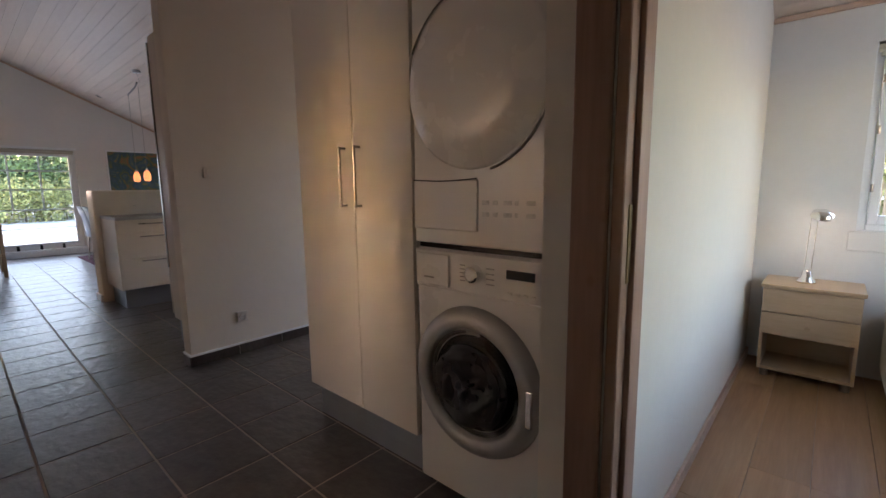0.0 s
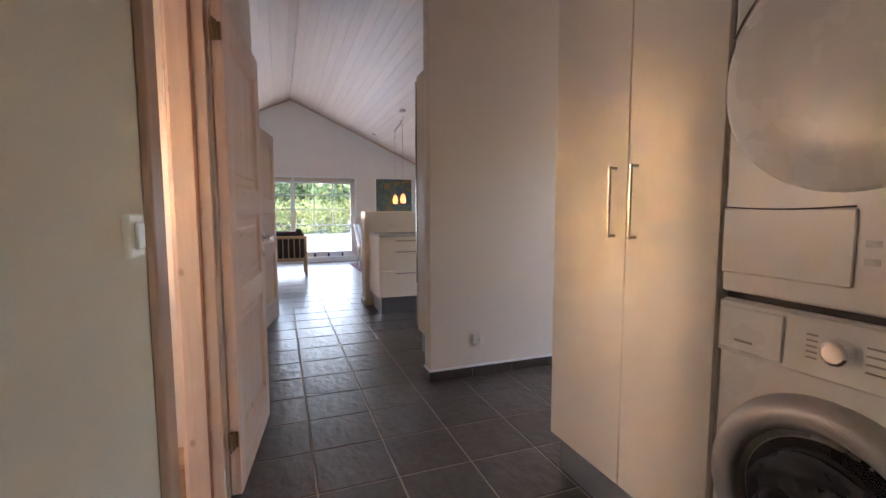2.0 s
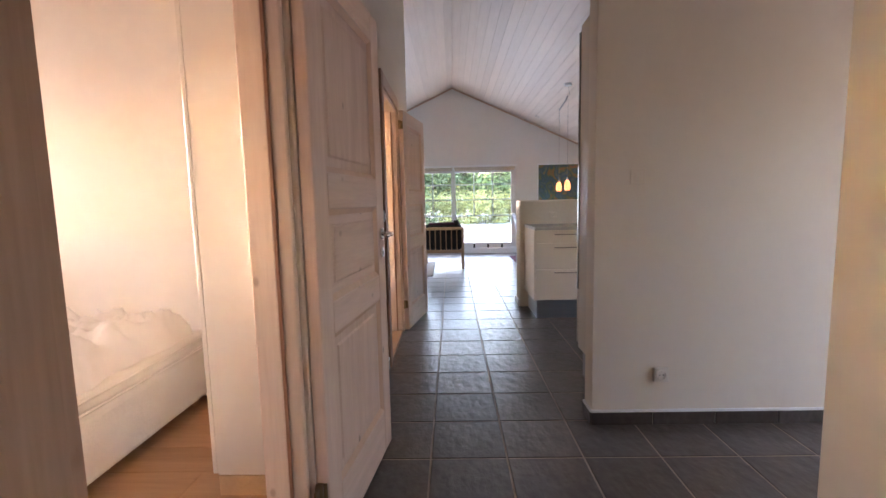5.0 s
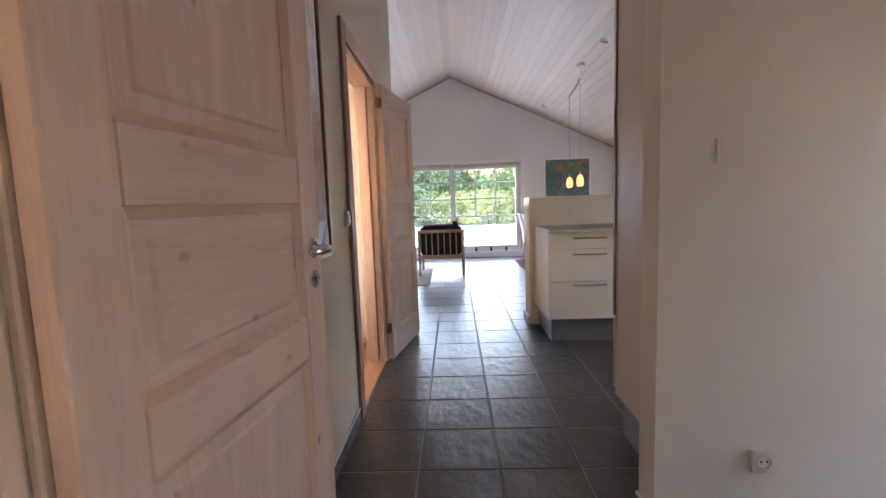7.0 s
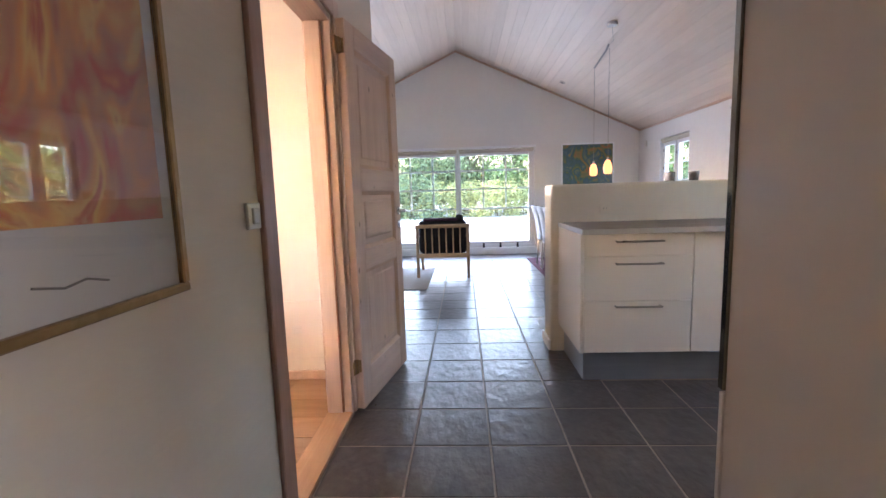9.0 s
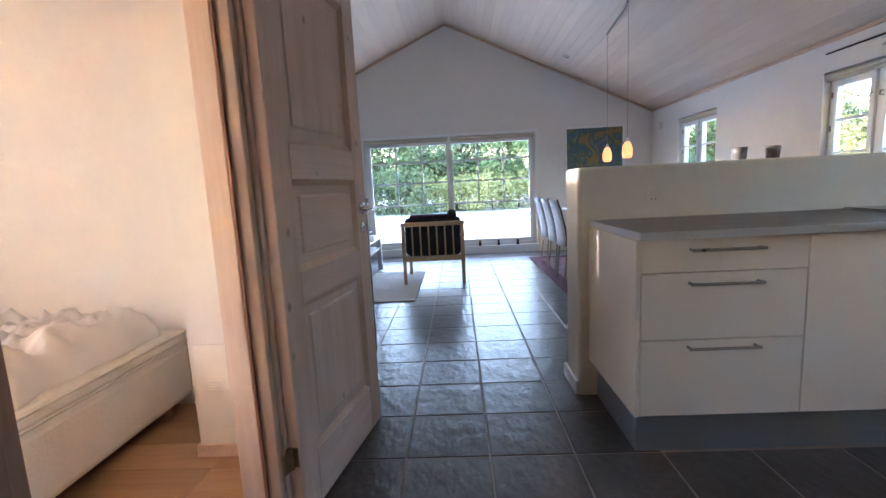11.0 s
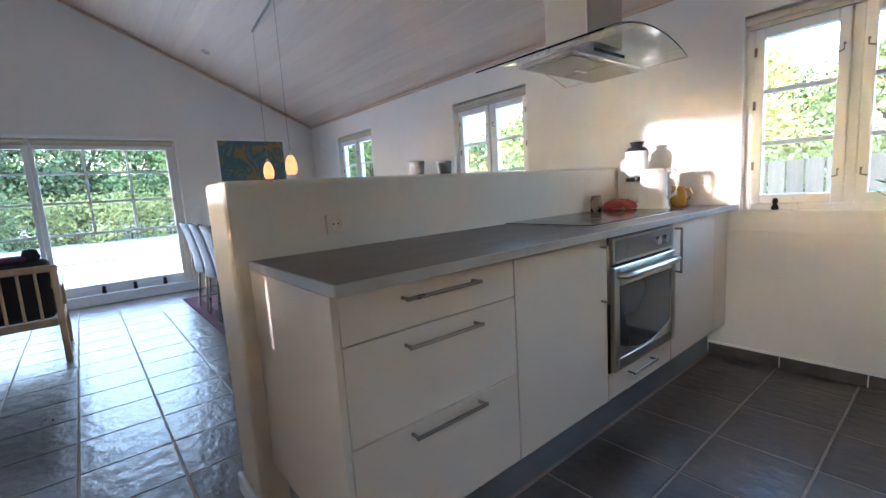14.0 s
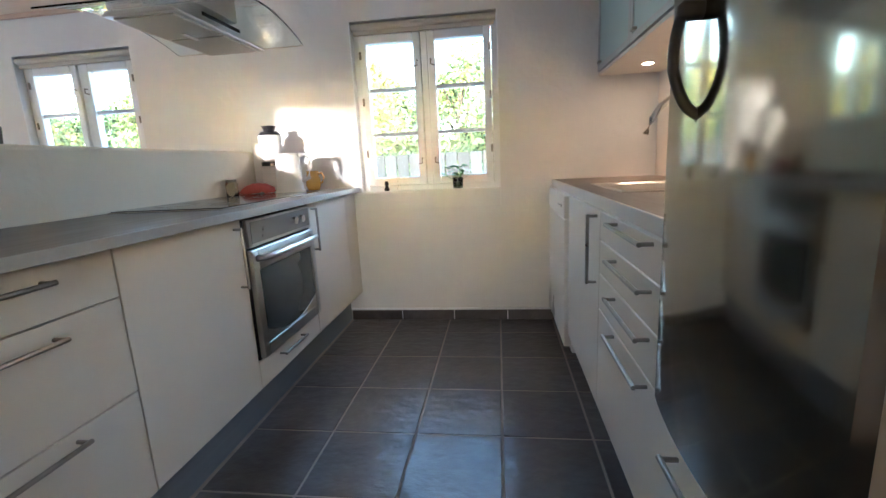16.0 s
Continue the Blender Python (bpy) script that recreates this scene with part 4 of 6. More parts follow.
part("door_handle", tube([(FX + 0.02, 2.53, 0.712), (FX + 0.05, 2.54, 0.712), (FX + 0.056, 2.6, 0.712), (FX + 0.058, 2.775, 0.712), (FX + 0.056, 2.95, 0.712), (FX + 0.05, 3.015, 0.712), (FX + 0.02, 3.025, 0.712)], 0.012, 10), STEEL, od, smooth=True)
t = thing("hob", (-5.1, 2.95, 0.9), "black ceramic hob set into the worktop", "hob")
part("frame", box(-5.34, -4.86, 2.515, 3.42, 0.9005, 0.905, 0.002), CHROME, t, "steel rim")
part("glass", box(-5.332, -4.868, 2.523, 3.412, 0.905, 0.908, 0.001), BLACK, t)
for x, y, r in ((-5.22, 2.74, 0.09), (-4.99, 2.74, 0.07), (-5.22, 3.12, 0.07), (-4.99, 3.12, 0.09)):
    part("ring", lathe([(r - 0.003, 0), (r - 0.003, 0.0006), (r, 0.0006), (r, 0)], (x, y, 0.908), n=32), NICKEL, t)

# cooker hood with a bowed glass canopy
t = thing("cooker_hood", (-5.1, 2.83, 1.6), "stainless steel cooker hood with a bowed glass canopy", "cooker hood")
ch = part("chimney", box(-5.215, -5.0, 2.72, 3.02, 1.69, roof_z(3.0) + 0.06, 0.003), STEEL, t)
part("seam", box(-5.002, -4.997, 2.716, 2.722, 1.69, 2.4), CHROME, ch)
bm = box(-5.245, -4.955, 2.55, 3.16, 1.6, 1.685, 0.004)
for v in bm.verts:
    if v.co.z > 1.65:
        v.co.x = -5.1 + (v.co.x + 5.1) * 0.9
        v.co.z -= 0.75 * (v.co.y - 2.855) ** 2
part("body", bm, STEEL, t)
part("light_strip", box(-4.956, -4.952, 2.7, 2.95, 1.625, 1.64, 0.001), BLACK, t, "row of push buttons")
for a, b in ((2.575, 2.845), (2.865, 3.135)):
    part("grease_filter", box(-5.22, -4.98, a, b, 1.594, 1.6005, 0.002), mat("filter_mesh", (0.4, 0.38, 0.33), 0.45, 0.9, vary=0.1, scale=200) if a < 2.7 else bpy.data.materials["filter_mesh"], t)
part("filter_clip", box(-5.11, -5.09, 2.78, 2.87, 1.588, 1.5945, 0.001), CHROME, t)
bm = bmesh.new()
rows_ = []
for k in range(25):
    y = 2.48 + 0.72 * k / 24
    z = 1.62 + 0.07 * (1 - ((k - 12) / 12) ** 2)
    rows_.append([bm.verts.new((x, y, z + dz_)) for x, dz_ in ((-5.44, 0), (-4.78, 0), (-4.78, 0.007), (-5.44, 0.007))])
for a, b in zip(rows_, rows_[1:]):
    for k in range(4):
        bm.faces.new((a[k], a[(k + 1) % 4], b[(k + 1) % 4], b[k]))
bm.faces.new(rows_[0]), bm.faces.new(rows_[-1])
part("glass_canopy", bm, GREENGLASS, t, "greenish curved glass canopy").visible_shadow = False

# right-hand run: dishwasher, cabinets, fridge housing
RX = -3.54
t = thing("dishwasher", (-3.25, 3.36, 0.1), "white dishwasher under the worktop", "dishwasher")
part("body", box(RX + 0.02, KITX - 0.004, 3.055, 3.66, 0.1, 0.862), APPLIANCE, t)
part("door", box(RX - 0.018, RX + 0.018, 3.058, 3.657, 0.13, 0.75, 0.006, 2), APPLIANCE, t)
part("control_panel", box(RX - 0.02, RX + 0.018, 3.058, 3.657, 0.753, 0.858, 0.006, 2), APPLIANCE, t)
part("button", box(RX - 0.023, RX - 0.019, 3.14, 3.16, 0.8, 0.815, 0.001), NICKEL, t)
part("badge", box(RX - 0.022, RX - 0.0195, 3.2, 3.26, 0.803, 0.81), NICKEL, t)
t = base_unit("base_cabinet", 2.43, 3.05, "white kitchen base cabinet under the sink", -1, RX, KITX)
front_panel("door", t, 2.43, 3.05, 0.197, 0.862, 2.475, 0.73, 0.22, True, RX, -1)
t = base_unit("base_cabinet", 1.865, 2.43, "white kitchen base cabinet with four drawers", -1, RX, KITX)
for z0, z1, hz in ((0.77, 0.862, 0.847), (0.662, 0.77, 0.745), (0.545, 0.662, 0.637), (0.197, 0.545, 0.527)):
    front_panel("drawer", t, 1.865, 2.43, z0, z1, 2.092, hz, 0.28, False, RX, -1)
t = thing("filler_strip", (-3.5, 3.72, 0.195), "white filler strip beside the dishwasher", "filler")
part("strip", box(RX, RX + 0.018, 3.665, NY - 0.003, 0.195, 0.862, 0.001), WHITE, t)
t = thing("kickboard", (-3.45, 2.6, 0), "grey aluminium kickboard below the cabinets", "kickboard")
part("front_board", box(-3.455, -3.44, 1.415, NY - 0.005, 0.0, 0.195, 0.001), KICK, t)
part("end_board", box(-3.439, KITX - 0.01, 1.415, 1.43, 0.0, 0.165, 0.001), KICK, t)
t = thing("worktop", (-3.24, 2.8, 0.864), "brown laminate worktop with a pale edge and sink", "worktop")
part("slab", boxes([(RX + 0.02, -3.42, 1.87, NY - 0.003, 0.866, 0.9), (-3.42, -3.04, 1.87, 2.62, 0.866, 0.9), (-3.42, -3.04, 3.12, NY - 0.003, 0.866, 0.9), (-3.04, KITX - 0.003, 1.87, NY - 0.003, 0.866, 0.9)]), WORKTOP, t)
part("front_edge", box(RX + 0.013, RX + 0.02, 1.866, NY - 0.003, 0.862, 0.9015, 0.0015), PALEEDGE, t, "pale edging")
part("corner_strip", box(RX + 0.011, RX + 0.04, 1.862, 1.87, 0.86, 0.9025, 0.001), RUBBER, t, "dark end cap")
t = thing("sink", (-3.23, 2.87, 0.72), "stainless steel inset sink", "sink")
bm = bmesh.new()
rims = []
for grow, z in ((0.02, 0.9005), (0.02, 0.9045), (0.0, 0.9045), (-0.006, 0.895), (-0.012, 0.76), (-0.03, 0.741)):
    rims.append([bm.verts.new((x, y, z)) for x, y in ((-3.41 - grow, 2.63 - grow), (-3.05 + grow, 2.63 - grow), (-3.05 + grow, 3.11 + grow), (-3.41 - grow, 3.11 + grow))])
for p, q in zip(rims, rims[1:]):
    for k in range(4):
        bm.faces.new((p[k], p[(k + 1) % 4], q[(k + 1) % 4], q[k]))
bm.faces.new(rims[-1])
part("bowl", bm, STEEL, t)
part("drain", lathe([(0, 0), (0.04, 0), (0.04, 0.004), (0, 0.002)], (-3.23, 2.87, 0.74), n=20), CHROME, t)
t = thing("kitchen_tap", (-3.0, 2.9, 0.9), "chrome mixer tap with an arched spout", "tap")
part("base", lathe([(0, 0), (0.026, 0), (0.026, 0.01), (0.02, 0.02), (0.02, 0.1), (0, 0.1)], (-2.99, 2.93, 0.9), n=18), CHROME, t, smooth=True)
part("spout", tube([(-2.99 - 0.27 * (1 - math.cos(a)) / 2 * 1.0, 2.93 + 0.04 * k / 9, 1.0 + 0.25 * math.sin(a)) for k, a in enumerate([math.pi * 0.86 * j / 9 for j in range(10)])], 0.013, 12), CHROME, t, smooth=True)
part("lever", tube([(-2.99, 2.93, 1.0), (-3.0, 2.9, 1.02), (-3.05, 2.86, 1.045)], 0.008, 8), CHROME, t, smooth=True)

# fridge in its housing
t = thing("fridge_housing", (-3.25, 1.63, 0), "white tall fridge housing with a drawer below", "cabinet")
part("side_panel", box(RX + 0.005, KITX - 0.003, 1.405, 1.42, 0.165, 2.235, 0.002), WHITE, t)
part("side_panel", box(RX + 0.02, KITX - 0.003, 1.845, 1.861, 0.903, 2.235, 0.002), WHITE, t)
part("back_panel", box(KITX - 0.02, KITX - 0.004, 1.42, 1.845, 0.2, 2.235), WHITE, t)
part("top_panel", box(RX + 0.004, KITX - 0.003, 1.42, 1.845, 2.21, 2.235, 0.002), WHITE, t)
part("plinth_body", box(RX + 0.005, KITX - 0.022, 1.422, 1.845, 0.197, 0.55), WHITE, t)
d = part("drawer", box(RX - 0.014, RX + 0.003, 1.4, 1.863, 0.2, 0.552, 0.0015), WHITE, t)
part("handle", handle(RX - 0.014, 1.62, 0.505, 0.24, False, (-1, 0, 0)), NICKEL, d, "brushed nickel bar handle")
t = thing("fridge", (-3.3, 1.63, 0.556), "tall stainless steel fridge with a bowed door", "fridge")
part("body", box(RX + 0.006, KITX - 0.03, 1.422, 1.842, 0.556, 2.2), DARKCAB, t)
bm = bmesh.new()
prof = []
for k in range(65):
    y = 1.398 + 0.454 * k / 64
    x = RX - 0.018 - 0.02 * (1 - ((k - 32) / 32) ** 2)
    prof.append((x, y))
lo = [bm.verts.new((x, y, 0.562)) for x, y in prof] + [bm.verts.new((RX + 0.003, 1.852, 0.562)), bm.verts.new((RX + 0.003, 1.398, 0.562))]
hi = [bm.verts.new((v.co.x, v.co.y, 2.195)) for v in lo]
bm.faces.new(lo), bm.faces.new(hi)
for k in range(len(lo)):
    bm.faces.new((lo[k], lo[(k + 1) % len(lo)], hi[(k + 1) % len(lo)], hi[k]))
d = part("door", bm, FRIDGE, t, "bowed stainless steel door")
pts = []
for k in range(25):
    u = k / 24
    pts.append((RX - 0.03 - 0.04 * math.sin(math.pi * min(1, u * 1.08 + 0.0)) ** 0.35 * (1.0 if u < 0.55 else 1.0 - 0.25 * (u - 0.55) / 0.45), 1.7, 1.222 - 0.15 * (max(0, u - 0.12) / 0.88) ** 0.9))
bm = tube(pts, 0.0075, 10)
add_box(bm, RX - 0.068, RX - 0.03, 1.687, 1.713, 1.206, 1.23, 0.006)
part("handle", bm, mat("bronze_handle", (0.05, 0.042, 0.036), 0.35, 0.5, vary=0.08), d, "dark bowed metal handle", smooth=True)

# wall cupboards with frosted doors and a small lamp below
t = thing("wall_cabinet", (-3.1, 3.1, 1.475), "wall cabinet with frosted glass doors in pale frames", "cabinet")
part("body", box(-3.262, KITX - 0.003, 1.87, 3.74, 1.49, 2.06, 0.002), WHITE, t)
part("underside", box(-3.275, KITX - 0.003, 1.87, 3.745, 1.472, 1.489, 0.002), WHITE, t, "white underside board")
for k in range(3):
    a, b = 3.74 - 0.623 * k, 3.74 - 0.623 * (k + 1) + 0.003
    d = part("door", boxes([(-3.282, -3.264, b, b + 0.03, 1.494, 2.055), (-3.282, -3.264, a - 0.03, a, 1.494, 2.055), (-3.282, -3.264, b + 0.03, a - 0.03, 1.494, 1.524), (-3.282, -3.264, b + 0.03, a - 0.03, 2.025, 2.055)], 0.001), EDGE, t)
    part("frosted_panel", box(-3.277, -3.268, b + 0.029, a - 0.029, 1.523, 2.026), FROST, d, "frosted green-grey glass")
    part("knob", box(-3.3, -3.282, a - 0.1, a - 0.06, 1.525, 1.537, 0.002), NICKEL, d)
for y in (3.45, 2.75):
    t2 = thing("cabinet_spotlight", (-3.1, y, 1.468), "small round lit spotlight below the wall cabinet", "lamp", group="cabinet spotlights")
    part("rim", lathe([(0.026, 0), (0.034, 0), (0.034, 0.005), (0.026, 0.005)], (-3.1, y, 1.467), n=24), CHROME, t2)
    part("bulb", lathe([(0, 0), (0.026, 0), (0.026, 0.003), (0, 0.003)], (-3.1, y, 1.4685), n=20), glow("spot_bulb", (1, 0.72, 0.42), 5.0) if y > 3 else bpy.data.materials["spot_bulb"], t2)
    lamp("cabinet_spot_light", "SPOT", (-3.1, y, 1.462), 0.5, (1, 0.58, 0.3), 0.02, (-3.1, y, 0.9), 78)

# things on the worktop
t = thing("coffee_maker", (-5.24, 3.58, 0.9), "white filter coffee maker on the worktop", "coffee maker")
part("base", box(-5.33, -5.15, 3.49, 3.7, 0.9, 0.935, 0.012, 2), KETTLE, t)
part("tower", box(-5.35, -5.25, 3.6, 3.7, 0.93, 1.2, 0.012, 2), KETTLE, t)
part("filter_holder", lathe([(0, 1.09), (0.045, 1.09), (0.062, 1.12), (0.066, 1.24), (0, 1.24)], (-5.21, 3.58, 0), n=24), KETTLE, t, smooth=True)
part("lid", lathe([(0, 1.24), (0.068, 1.24), (0.05, 1.262), (0.03, 1.267), (0.042, 1.295), (0, 1.3)], (-5.21, 3.58, 0), n=24), BLACK, t, "black lid", smooth=True)
part("jug", lathe([(0, 0.936), (0.06, 0.936), (0.066, 0.96), (0.066, 1.04), (0.05, 1.08), (0, 1.08)], (-5.21, 3.58, 0), n=24), KETTLE, t, smooth=True)
part("jug_band", lathe([(0.05, 1.068), (0.064, 1.062), (0.064, 1.085), (0.05, 1.088)], (-5.21, 3.58, 0), n=24), BLACK, t)
t = thing("electric_kettle", (-5.03, 3.48, 0.9), "cream plastic electric kettle with a loop handle", "kettle")
bm = lathe([(0, 0), (0.088, 0), (0.09, 0.012), (0.084, 0.02), (0.074, 0.2), (0.07, 0.218), (0.05, 0.226), (0, 0.228)], (0, 0, 0), n=28)
bm.transform(Matrix.Translation((-5.06, 3.47, 0.902)) @ Matrix.Diagonal((0.95, 0.72, 1, 1)))
part("body", bm, KETTLE, t, smooth=True)
part("handle", tube([(-4.99, 3.475, 1.115), (-4.955, 3.48, 1.118), (-4.938, 3.482, 1.1), (-4.936, 3.483, 1.04), (-4.945, 3.483, 0.985), (-4.985, 3.478, 0.965)], 0.011, 10), KETTLE, t, smooth=True)
part("foot", lathe([(0, 0), (0.085, 0), (0.085, 0.012), (0, 0.012)], (-5.06, 3.47, 0.9), n=24), PLASTIC, t)
t = thing("yellow_jug", (-4.93, 3.68, 0.9), "yellow glazed ceramic jug", "jug")
part("body", lathe([(0, 0), (0.034, 0), (0.044, 0.025), (0.045, 0.065), (0.034, 0.105), (0.038, 0.12), (0.033, 0.12), (0.03, 0.105), (0, 0.1)], (-5.0, 3.66, 0.901), n=24), YELLOW, t, smooth=True)
part("handle", tube([(-4.965, 3.66, 1.002), (-4.94, 3.66, 1.006), (-4.928, 3.66, 0.98), (-4.94, 3.66, 0.95), (-4.958, 3.66, 0.94)], 0.006, 8), YELLOW, t, smooth=True)
t = thing("tea_towel", (-5.27, 3.44, 0.9), "crumpled red tea towel beside the hob", "towel")
bm = bmesh.new()
g = [[bm.verts.new((-5.36 + 0.2 * i / 14, 3.4 + 0.13 * j / 10, 0.91 + 0.055 * math.sin(math.pi * i / 14) ** 0.5 * math.sin(math.pi * j / 10) ** 0.5 + 0.014 * noise.noise(Vector((i * 0.5, j * 0.6, 1))))) for j in range(11)] for i in range(15)]
for i in range(14):
    for j in range(10):
        bm.faces.new((g[i][j], g[i + 1][j], g[i + 1][j + 1], g[i][j + 1]))
part("cloth", bm, CLOTH, t, smooth=True)
for k, (x, y) in enumerate(((-5.3, 3.26), (-5.33, 3.33))):
    t = thing("spice_jar", (x, y, 0.908), "small clear glass jar beside the hob", "jar", group="small jars")
    part("jar", lathe([(0, 0), (0.025, 0), (0.027, 0.06), (0.02, 0.075), (0, 0.075)], (x, y, 0.9085), n=16), clear("jar_glass", (0.8, 0.75, 0.65), ior=1.3) if k == 0 else bpy.data.materials["jar_glass"], t, smooth=True)
    part("lid", lathe([(0, 0), (0.022, 0), (0.022, 0.012), (0, 0.012)], (x, y, 0.9835), n=16), NICKEL, t)
t = thing("window_herb", (-4.11, 3.84, 0.867), "small leafy plant in a glass on the sill", "plant")
part("glass", lathe([(0, 0), (0.03, 0), (0.035, 0.07), (0.032, 0.07), (0.028, 0.004), (0, 0.004)], (-4.11, 3.825, 0.868), n=18), clear("tumbler", ior=1.3), t, smooth=True)
part("soil", lathe([(0, 0.002), (0.026, 0.002), (0.029, 0.035), (0, 0.038)], (-4.11, 3.825, 0.871), n=16), mat("soil", (0.03, 0.05, 0.02), 0.9, vary=0.3, scale=60), t)
LEAF = mat("leaf_green", (0.09, 0.19, 0.03), 0.5, vary=0.2, scale=20, island=0.3)
bm = bmesh.new()
rng = random.Random(5)
for k in range(22):
    a, r = rng.uniform(0, 6.28), rng.uniform(0.02, 0.1)
    c = Vector((-4.11 + r * math.cos(a) * 1.1, 3.825 + r * math.sin(a) * 0.25, 0.955 + rng.uniform(0, 0.055)))
    d1 = Vector((math.cos(a), math.sin(a) * 0.4, rng.uniform(-0.3, 0.4))).normalized() * 0.026
    d2 = Vector((-math.sin(a), math.cos(a), rng.uniform(-0.4, 0.4))).normalized() * 0.011
    bm.faces.new([bm.verts.new(c + v) for v in (-d1, d2, d1, -d2)])
    tube([(-4.11, 3.825, 0.9), tuple(c)], 0.0012, 4, bm)
part("leaves", bm, LEAF, t)
for x, mm, lab in ((-4.575, "dark", "small dark figure on the window sill"), (-4.49, "clear", "small clear glass ornament on the sill")):
    t = thing("sill_ornament", (x, 3.83, 0.867), lab, "ornament")
    part("figure", lathe([(0, 0), (0.016, 0), (0.018, 0.012), (0.009, 0.03), (0.014, 0.045), (0.01, 0.06), (0, 0.064)], (x, 3.825, 0.868), n=12), DARKCAB if mm == "dark" else bpy.data.materials["tumbler"], t, smooth=True)
for y in (2.125, 2.285):
    t = thing("tealight_glass", (-5.48, y, 1.155), "dark glass tealight holder on the half wall", "candle holder", group="tealight holders")
    part("glass", lathe([(0, 0), (0.03, 0), (0.035, 0.06), (0.033, 0.062), (0.028, 0.006), (0, 0.006)], (-5.48, y, 1.156), n=20), mat("smoke_glass", (0.17, 0.16, 0.15), 0.15, 0.3, vary=0.2, scale=30) if y < 2.2 else bpy.data.materials["smoke_glass"], t, smooth=True)
    part("candle", lathe([(0, 0), (0.02, 0), (0.02, 0.02), (0, 0.02)], (-5.48, y, 1.1625), n=14), PLASTIC, t)

# ---- living room ----
t = thing("armchair", (-8.12, 0.41, 0), "spindle-backed beech armchair with dark cushions", "armchair")
AX, A0, A1 = -8.1, 0.06, 0.77
for y in (A0, A1 - 0.04):
    part("leg", box(AX - 0.045, AX - 0.005, y, y + 0.04, 0, 0.31, 0.006), ARMWOOD, t)
    part("leg", box(AX - 0.68, AX - 0.64, y, y + 0.04, 0, 0.56, 0.006), ARMWOOD, t)
    part("back_post", box(AX - 0.04, AX, y, y + 0.04, 0.3, 0.71, 0.006), ARMWOOD, t)
    part("armrest", box(AX - 0.72, AX - 0.02, y - 0.01, y + 0.05, 0.55, 0.575, 0.008), ARMWOOD, t)
    part("side_rail", box(AX - 0.66, AX - 0.03, y + 0.008, y + 0.032, 0.27, 0.33, 0.004), ARMWOOD, t)
part("top_rail", box(AX - 0.035, AX - 0.003, A0 - 0.005, A1 + 0.005, 0.675, 0.725, 0.008), ARMWOOD, t)
part("bottom_rail", box(AX - 0.035, AX - 0.003, A0 + 0.04, A1 - 0.04, 0.28, 0.335, 0.006), ARMWOOD, t)
part("front_rail", box(AX - 0.67, AX - 0.645, A0 + 0.04, A1 - 0.04, 0.27, 0.33, 0.006), ARMWOOD, t)
for k in range(6):
    y = A0 + 0.04 + (k + 0.9) * (A1 - A0 - 0.08) / 6.8
    part("spindle", box(AX - 0.028, AX - 0.01, y - 0.009, y + 0.009, 0.33, 0.68, 0.005), ARMWOOD, t)
bm = box(AX - 0.2, AX - 0.04, A0 + 0.035, A1 - 0.035, 0.34, 0.77, 0.05, 3)
part("back_cushion", bm, LEATHER, t, "black woven back cushion", smooth=True)
part("seat_cushion", box(AX - 0.7, AX - 0.1, A0 + 0.05, A1 - 0.05, 0.32, 0.45, 0.04, 3), LEATHER, t, "black woven seat cushion", smooth=True)
t = thing("striped_blanket", (-8.2, 0.35, 0.77), "dark striped blanket over the chair back", "blanket")
part("blanket", box(-8.33, -8.13, 0.16, 0.62, 0.765, 0.8, 0.015, 2), mat("blanket_wool", (0.03, 0.025, 0.03), 0.95, vary=0.4, scale=25, bump=0.5, bscale=90, second=(0.13, 0.03, 0.08)), t)
part("fold", lathe([(0, -0.06), (0.04, -0.045), (0.055, 0), (0.04, 0.05), (0, 0.06)], (-8.2, 0.64, 0.79), n=16), LEATHER, t, smooth=True)

t = thing("coffee_table", (-8.75, -0.85, 0), "white coffee table with a glass top", "coffee table")
part("tabletop", box(-9.25, -8.2, -1.5, -0.33, 0.47, 0.49, 0.004), mat("table_glass", (0.76, 0.75, 0.73), 0.12, vary=0.03), t)
part("shelf", box(-9.2, -8.25, -1.45, -0.38, 0.3, 0.33, 0.004), mat("table_white", (0.7, 0.69, 0.66), 0.4, vary=0.02), t)
for x in (-9.2, -8.25):
    for y in (-1.44, -0.4):
        part("leg", box(x - 0.03, x + 0.03, y - 0.03, y + 0.03, 0.01, 0.47, 0.006), mat("table_leg_steel", (0.6, 0.6, 0.6), 0.4, 0.2, vary=0.05) if (x < -9 and y < -1) else bpy.data.materials["table_leg_steel"], t)
t = thing("black_bowl", (-8.62, -0.58, 0.49), "black shallow footed bowl on the coffee table", "bowl")
part("bowl", lathe([(0, 0), (0.1, 0), (0.09, 0.012), (0.03, 0.025), (0.03, 0.045), (0.1, 0.07), (0.21, 0.1), (0.205, 0.107), (0.08, 0.08), (0, 0.07)], (-8.62, -0.58, 0.491), n=24), BLACK, t, smooth=True)
t = thing("white_cowhide_mat", (-8.2, -0.2, 0), "off-white flat woven rug under the armchair", "rug")
part("rug", box(-8.95, -7.4, -0.42, 0.25, 0.004, 0.014, 0.003), mat("rug_white", (0.6, 0.58, 0.55), 0.95, vary=0.06, scale=9, bump=0.5, bscale=160), t)
t = thing("striped_rug", (-8.3, -1.4, 0), "black and white striped rug under the coffee table", "rug")
part("rug", box(-9.6, -7.38, -2.2, -0.425, 0.004, 0.012, 0.003), stripes("rug_stripes", (0.03, 0.03, 0.04), (0.6, 0.6, 0.6), 0, 0.1), t)
t = thing("red_rug", (-8.2, 2.6, 0), "dark red oriental rug under the dining table", "rug")
